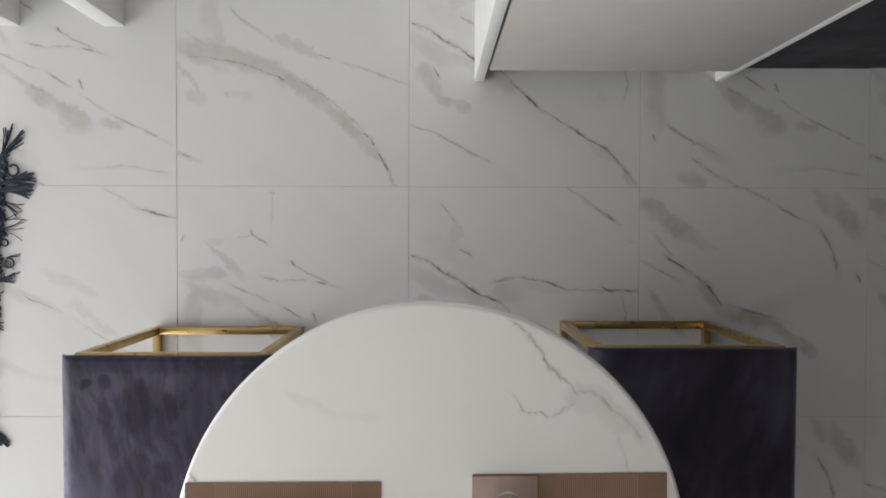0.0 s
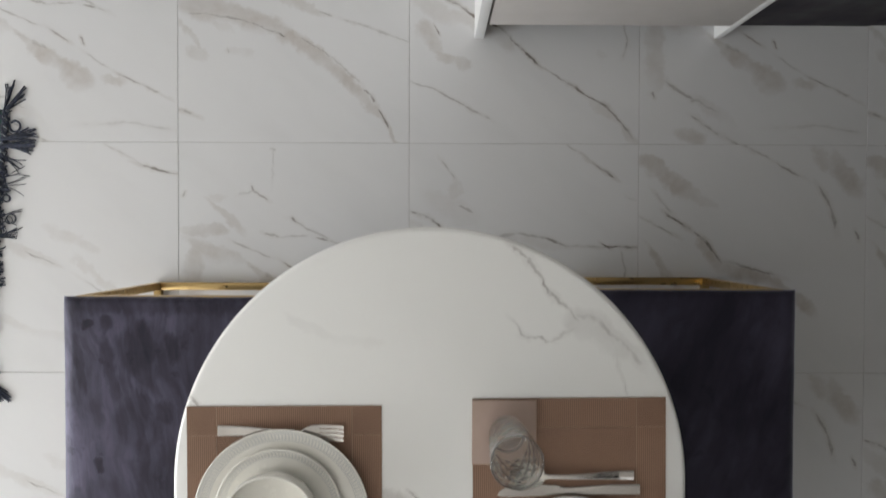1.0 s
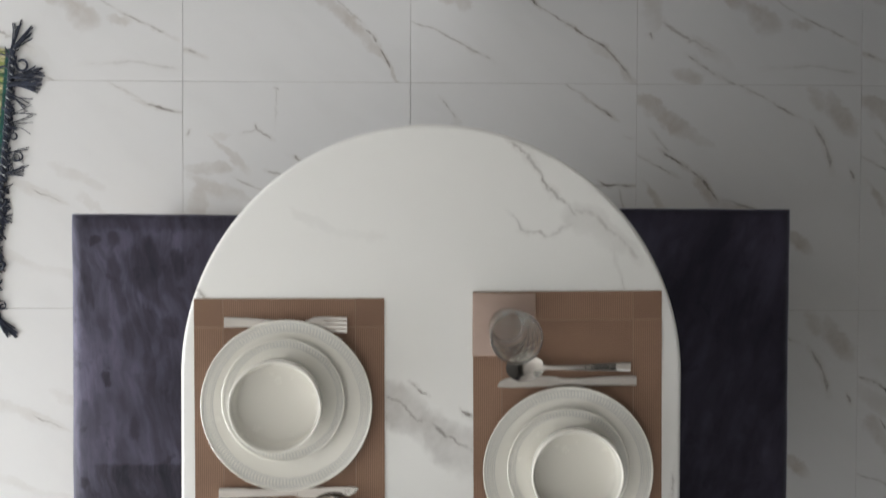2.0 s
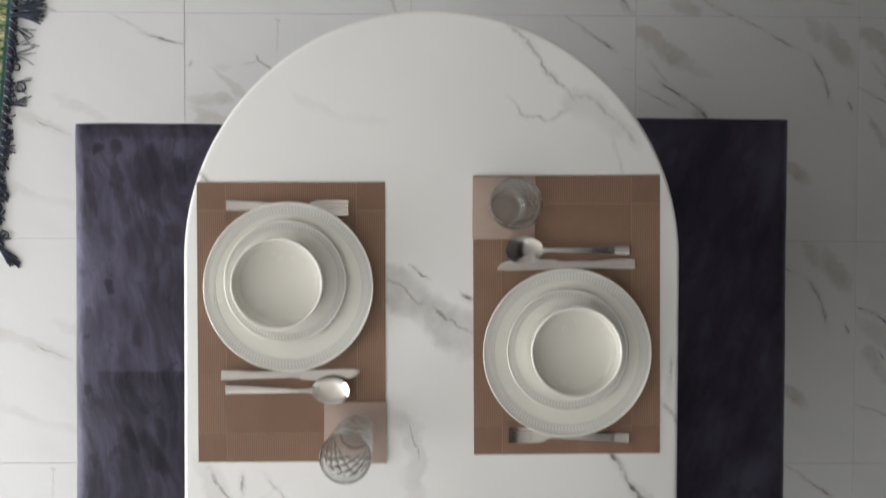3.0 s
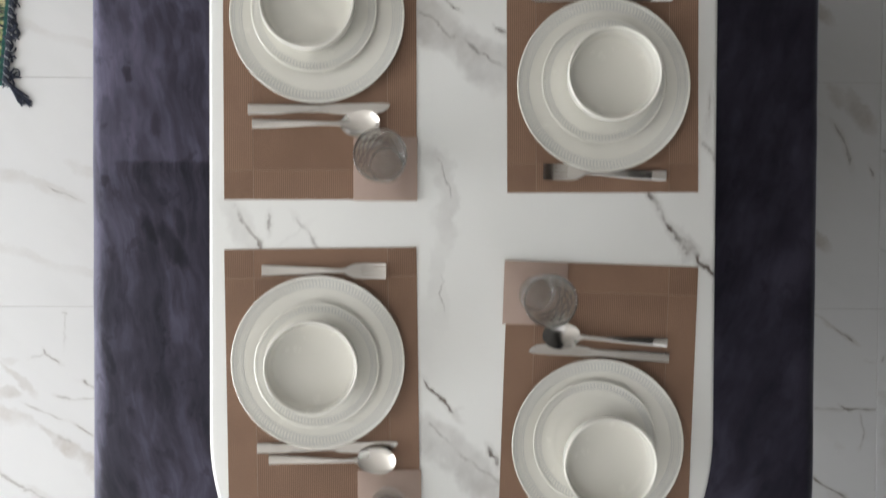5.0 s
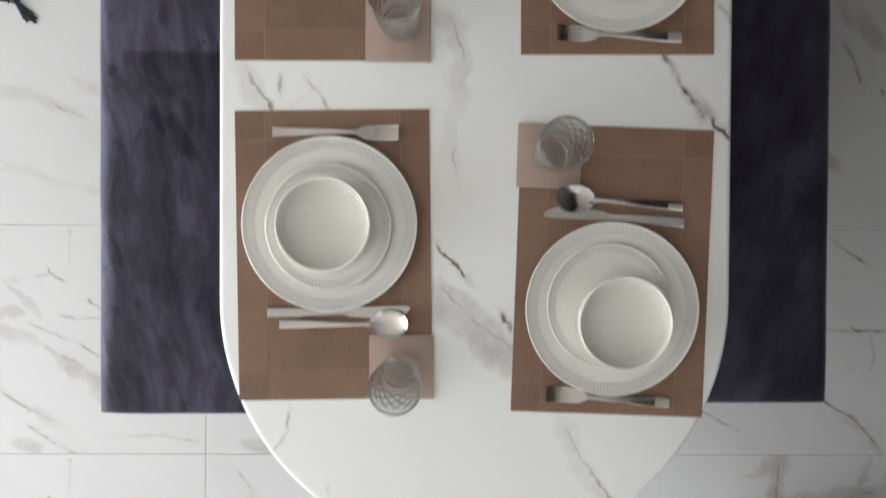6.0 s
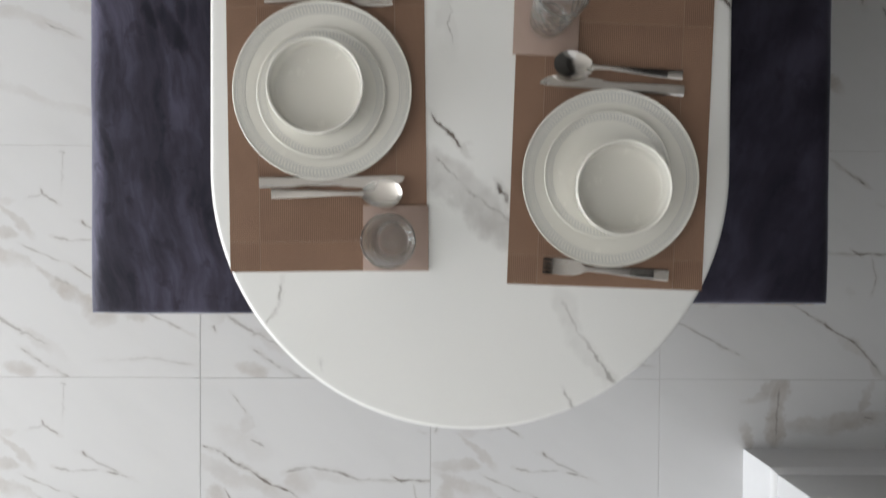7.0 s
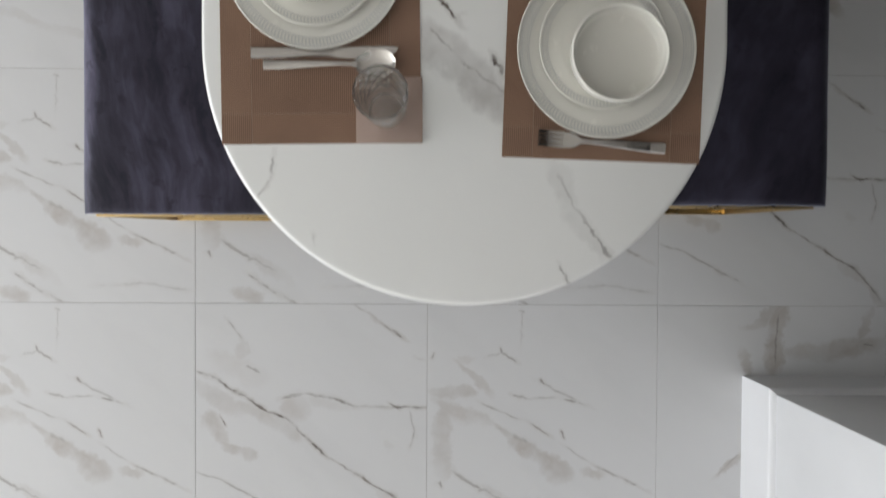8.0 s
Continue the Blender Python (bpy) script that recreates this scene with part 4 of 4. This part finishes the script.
SETTINGS = [
    dict(mat=(-0.163, -0.730, 0.3), plate=(-0.1655, -0.672), side=(-0.1695, -0.663), bowl=(-0.1735, -0.664),
         fork=((-0.266, -0.543), (-0.072, -0.546)), knife=((-0.274, -0.815), (-0.051, -0.812)), spoon=((-0.268, -0.838), (-0.066, -0.838)),
         coaster=(-0.060, -0.907, 0), glass=(-0.0575, -0.902)),
    dict(mat=(0.280, -0.717, 0.5), plate=(0.279, -0.776), side=(0.2785, -0.771), bowl=(0.2855, -0.768),
         fork=((0.381, -0.915), (0.188, -0.910)), knife=((0.388, -0.634), (0.168, -0.638)), spoon=((0.379, -0.612), (0.183, -0.612)),
         coaster=(0.177, -0.545, 0), glass=(0.1805, -0.545)),
    dict(mat=(-0.158, -1.257, 1.0), plate=(-0.1635, -1.209), side=(-0.1645, -1.213), bowl=(-0.167, -1.21),
         fork=((-0.253, -1.067), (-0.058, -1.067)), knife=((-0.260, -1.347), (-0.039, -1.343)), spoon=((-0.242, -1.365), (-0.043, -1.363)),
         coaster=(-0.052, -1.431, 0.5), glass=(-0.0545, -1.434)),
    dict(mat=(0.2765, -1.2795, -1.8), plate=(0.274, -1.338), side=(0.2685, -1.333), bowl=(0.2835, -1.355),
         fork=((0.367, -1.486), (0.174, -1.471)), knife=((0.387, -1.203), (0.168, -1.188)), spoon=((0.385, -1.179), (0.190, -1.165)),
         coaster=(0.176, -1.101, -1.8), glass=(0.1765, -1.1005)),
]
SIDE_Z = ON_MAT + 0.0052
BOWL_Z = SIDE_Z + 0.0052
makers = dict(mat=placemat, plate=lambda: plate("dinner_plate", 0.1350, 0.0145, 146, "large cream porcelain plate with raised key border"),
              side=lambda: plate("side_plate", 0.0970, 0.0135, 106, "small cream porcelain plate stacked on a dinner plate"),
              bowl=bowl, fork=fork, knife=knife, spoon=spoon, coaster=coaster, glass=tumbler)
first = {}
for i, s in enumerate(SETTINGS):
    for key, make in makers.items():
        v = s[key]
        if key in ("fork", "knife", "spoon"):
            m = between(*v)
        elif key == "mat":
            m = pose(v[0], v[1], MAT_Z, 0, 0, v[2])
        elif key == "coaster":
            m = pose(v[0], v[1], ON_MAT, 0, 0, v[2])
        elif key == "glass":
            m = pose(v[0], v[1], ON_COASTER, 0, 0, 37 * i)
        else:
            m = pose(v[0], v[1], {"plate": ON_MAT, "side": SIDE_Z, "bowl": BOWL_Z}[key], 0, 0, 23 * i)
        if key == "mat" and i > 1:
            placemat(M_MAT_BACK).matrix_basis = m
        elif key not in first:
            first[key] = make()
            first[key].matrix_basis = m
        else:
            copy_thing(first[key], m)

# ---- rug with knotted fringe ----
RUG_W, RUG_L, RUG_Y0 = 0.706, 1.2, -0.38
rug = empty("rug", pose(-1.073, -0.245, 0, 0, 0, -5.0), "green and navy rag rug with knotted navy fringe", "rug")
rnd = random.Random(7)


def rug_body():
    bm = bmesh.new()
    nx, ny = 60, 70
    grid = []
    for i in range(ny + 1):
        y = RUG_Y0 + RUG_W * i / ny
        row = []
        for j in range(nx + 1):
            x = -RUG_L * j / nx
            z = 0.006 + 0.0012 * noise.noise(Vector((x * 30, y * 60, 0))) + 0.0008 * math.sin(y * 900)
            row.append(bm.verts.new((x + 0.003 * noise.noise(Vector((3, y * 14, 0))), y, z)))
        grid.append(row)
    for a, b in zip(grid, grid[1:]):
        for i in range(nx):
            bm.faces.new((a[i], a[i + 1], b[i + 1], b[i]))
    rim = [e for e in bm.edges if e.is_boundary]
    for v in bmesh.ops.extrude_edge_only(bm, edges=rim)["geom"]:
        if isinstance(v, bmesh.types.BMVert):
            v.co.z = 0.0
    return bm


part("woven_body", rug_body(), M_RUG, rug)


def strands(name, paths, radius, parent, material):
    cu = bpy.data.curves.new(name, "CURVE")
    cu.dimensions, cu.bevel_depth, cu.bevel_resolution, cu.resolution_u = "3D", radius, 1, 4
    for path in paths:
        sp = cu.splines.new("BEZIER")
        sp.bezier_points.add(len(path) - 1)
        for p, co in zip(sp.bezier_points, path):
            p.co, p.handle_left_type, p.handle_right_type = co, "AUTO", "AUTO"
    cu.materials.append(material)
    ob = new(name, cu)
    ob.parent = parent
    return ob


# twisted selvage cords along the short side
for k in range(3):
    path = []
    for i in range(150):
        y = RUG_Y0 + RUG_W * i / 149
        g = i * 0.85 + k * 2.1
        path.append((0.004 + 0.0045 * math.cos(g), y, 0.007 + 0.003 * math.sin(g)))
    strands("selvage_cord", [path], 0.0034, rug, M_YARN)


# a pale thread that shows between the cords
strands("pale_thread", [[(0.005 + 0.0072 * math.cos(i * 1.7), RUG_Y0 + RUG_W * i / 119, 0.0088 + 0.0034 * math.sin(i * 1.7)) for i in range(120)]],
        0.0010, rug, M_PALE_YARN)


def curl(x, y, r, turns, radius):
    """A loose thread that has curled up beside the edge."""
    n = int(10 * turns)
    path = [(0.004, y + 0.4 * r, 0.006)]
    for i in range(n + 1):
        a = math.pi + 2 * math.pi * i / 10
        k = r * (1 - 0.25 * i / n)
        path.append((x + k * math.cos(a), y + k * math.sin(a), 0.004 + 0.002 * i / 10))
    strands("curled_thread", [path], radius, rug, M_YARN)


for x, y, r, turns, radius in ((0.030, 0.288, 0.016, 0.9, 0.0030), (0.024, 0.100, 0.010, 1.8, 0.0012), (0.040, 0.049, 0.013, 2.2, 0.0011),
                               (0.034, 0.044, 0.010, 1.3, 0.0011), (0.019, -0.240, 0.009, 2.0, 0.0032), (0.027, -0.345, 0.012, 1.4, 0.0018)):
    curl(x, y, r, turns, radius)


def tassel(y, length, aim, count, spread, radius=0.0013, curl=0.25):
    """Threads that leave the edge in one knot and fan out at a heading (degrees from straight out)."""
    paths = []
    for k in range(count):
        a = radians(aim + rnd.uniform(-spread, spread))
        l = length * rnd.uniform(0.7, 1.0)
        x, yy, z = 0.002, y + rnd.uniform(-0.005, 0.005), 0.006 + rnd.uniform(0, 0.006)
        path = [(x, yy, z)]
        bend = rnd.uniform(-curl, curl)
        for s in range(4):
            a += bend
            x += l / 4 * math.cos(a)
            yy += l / 4 * math.sin(a)
            z = max(0.0018, z - 0.0015 + rnd.uniform(-0.001, 0.001))
            path.append((x, yy, z))
        paths.append(path)
    strands("tassel", paths, radius, rug, M_YARN)


TASSELS = [(0.325, 0.08, 80, 9, 6, 0.0017, 0.1), (0.32, 0.085, 58, 10, 6, 0.0018, 0.1), (0.30, 0.04, 110, 8, 40, 0.0016, 0.3),
           (0.265, 0.05, 75, 5, 20, 0.0014, 0.7), (0.252, 0.09, 14, 18, 6, 0.0019, 0.08), (0.235, 0.088, 4, 16, 6, 0.0018, 0.1),
           (0.212, 0.075, -34, 5, 8, 0.0012, 0.15), (0.145, 0.08, 28, 3, 5, 0.0009, 0.2), (0.135, 0.085, 0, 4, 9, 0.0009, 0.15),
           (0.12, 0.04, -30, 5, 50, 0.0011, 0.8), (0.045, 0.075, 46, 3, 7, 0.0009, 0.2), (0.035, 0.06, 14, 5, 30, 0.0009, 0.8),
           (-0.002, 0.075, 8, 8, 7, 0.0012, 0.12), (-0.03, 0.03, -65, 12, 30, 0.0016, 0.4), (-0.085, 0.03, -5, 20, 60, 0.0018, 0.5),
           (-0.112, 0.036, -35, 18, 40, 0.0018, 0.4), (-0.14, 0.02, -60, 10, 30, 0.0016, 0.4), (-0.21, 0.02, -20, 8, 60, 0.0016, 0.4),
           (-0.30, 0.02, -40, 8, 40, 0.0015, 0.4), (-0.345, 0.045, -30, 6, 20, 0.0014, 0.4), (-0.362, 0.095, -46, 22, 6, 0.0019, 0.06)]
for y, length, aim, count, spread, radius, curl in TASSELS:
    tassel(y, length, aim, count, spread, radius, curl)
for k in range(28):
    tassel(-0.365 + 0.0245 * k + rnd.uniform(-0.006, 0.006), rnd.uniform(0.016, 0.034), rnd.uniform(-60, 60), 8, 40, 0.002, 0.9)

# ---- floor tiles ----
JOINT = 0.00055
tile_mesh = {}
for key, material in PRINTS.items():
    bm = box(bmesh.new(), -TILE / 2 + JOINT, -TILE / 2 + JOINT, -0.008, TILE / 2 - JOINT, TILE / 2 - JOINT, 0, 0.0006, 1)
    tile_mesh[key] = mesh_of("tile", bm, material)
# rows from north (y = 0.6) to south, columns from x = -1.2
LAID = {0: "YPXYP", 1: "WYXZZ", 2: "WXYZX", 3: "YYYXY", 4: "YXYQX"}
MORE = "XYZPWY"
for r in range(-2, 12):
    for c in range(-7, 3):
        k = LAID[r][c + 2] if r in LAID and 0 <= c + 2 < 5 else MORE[(r * 5 + c * 3 + c * r) % 6]
        ob = new("tile", tile_mesh[k])
        ob.parent = FLOOR
        ob.location = ((c + 0.5) * TILE, 0.3 - r * TILE, 0)
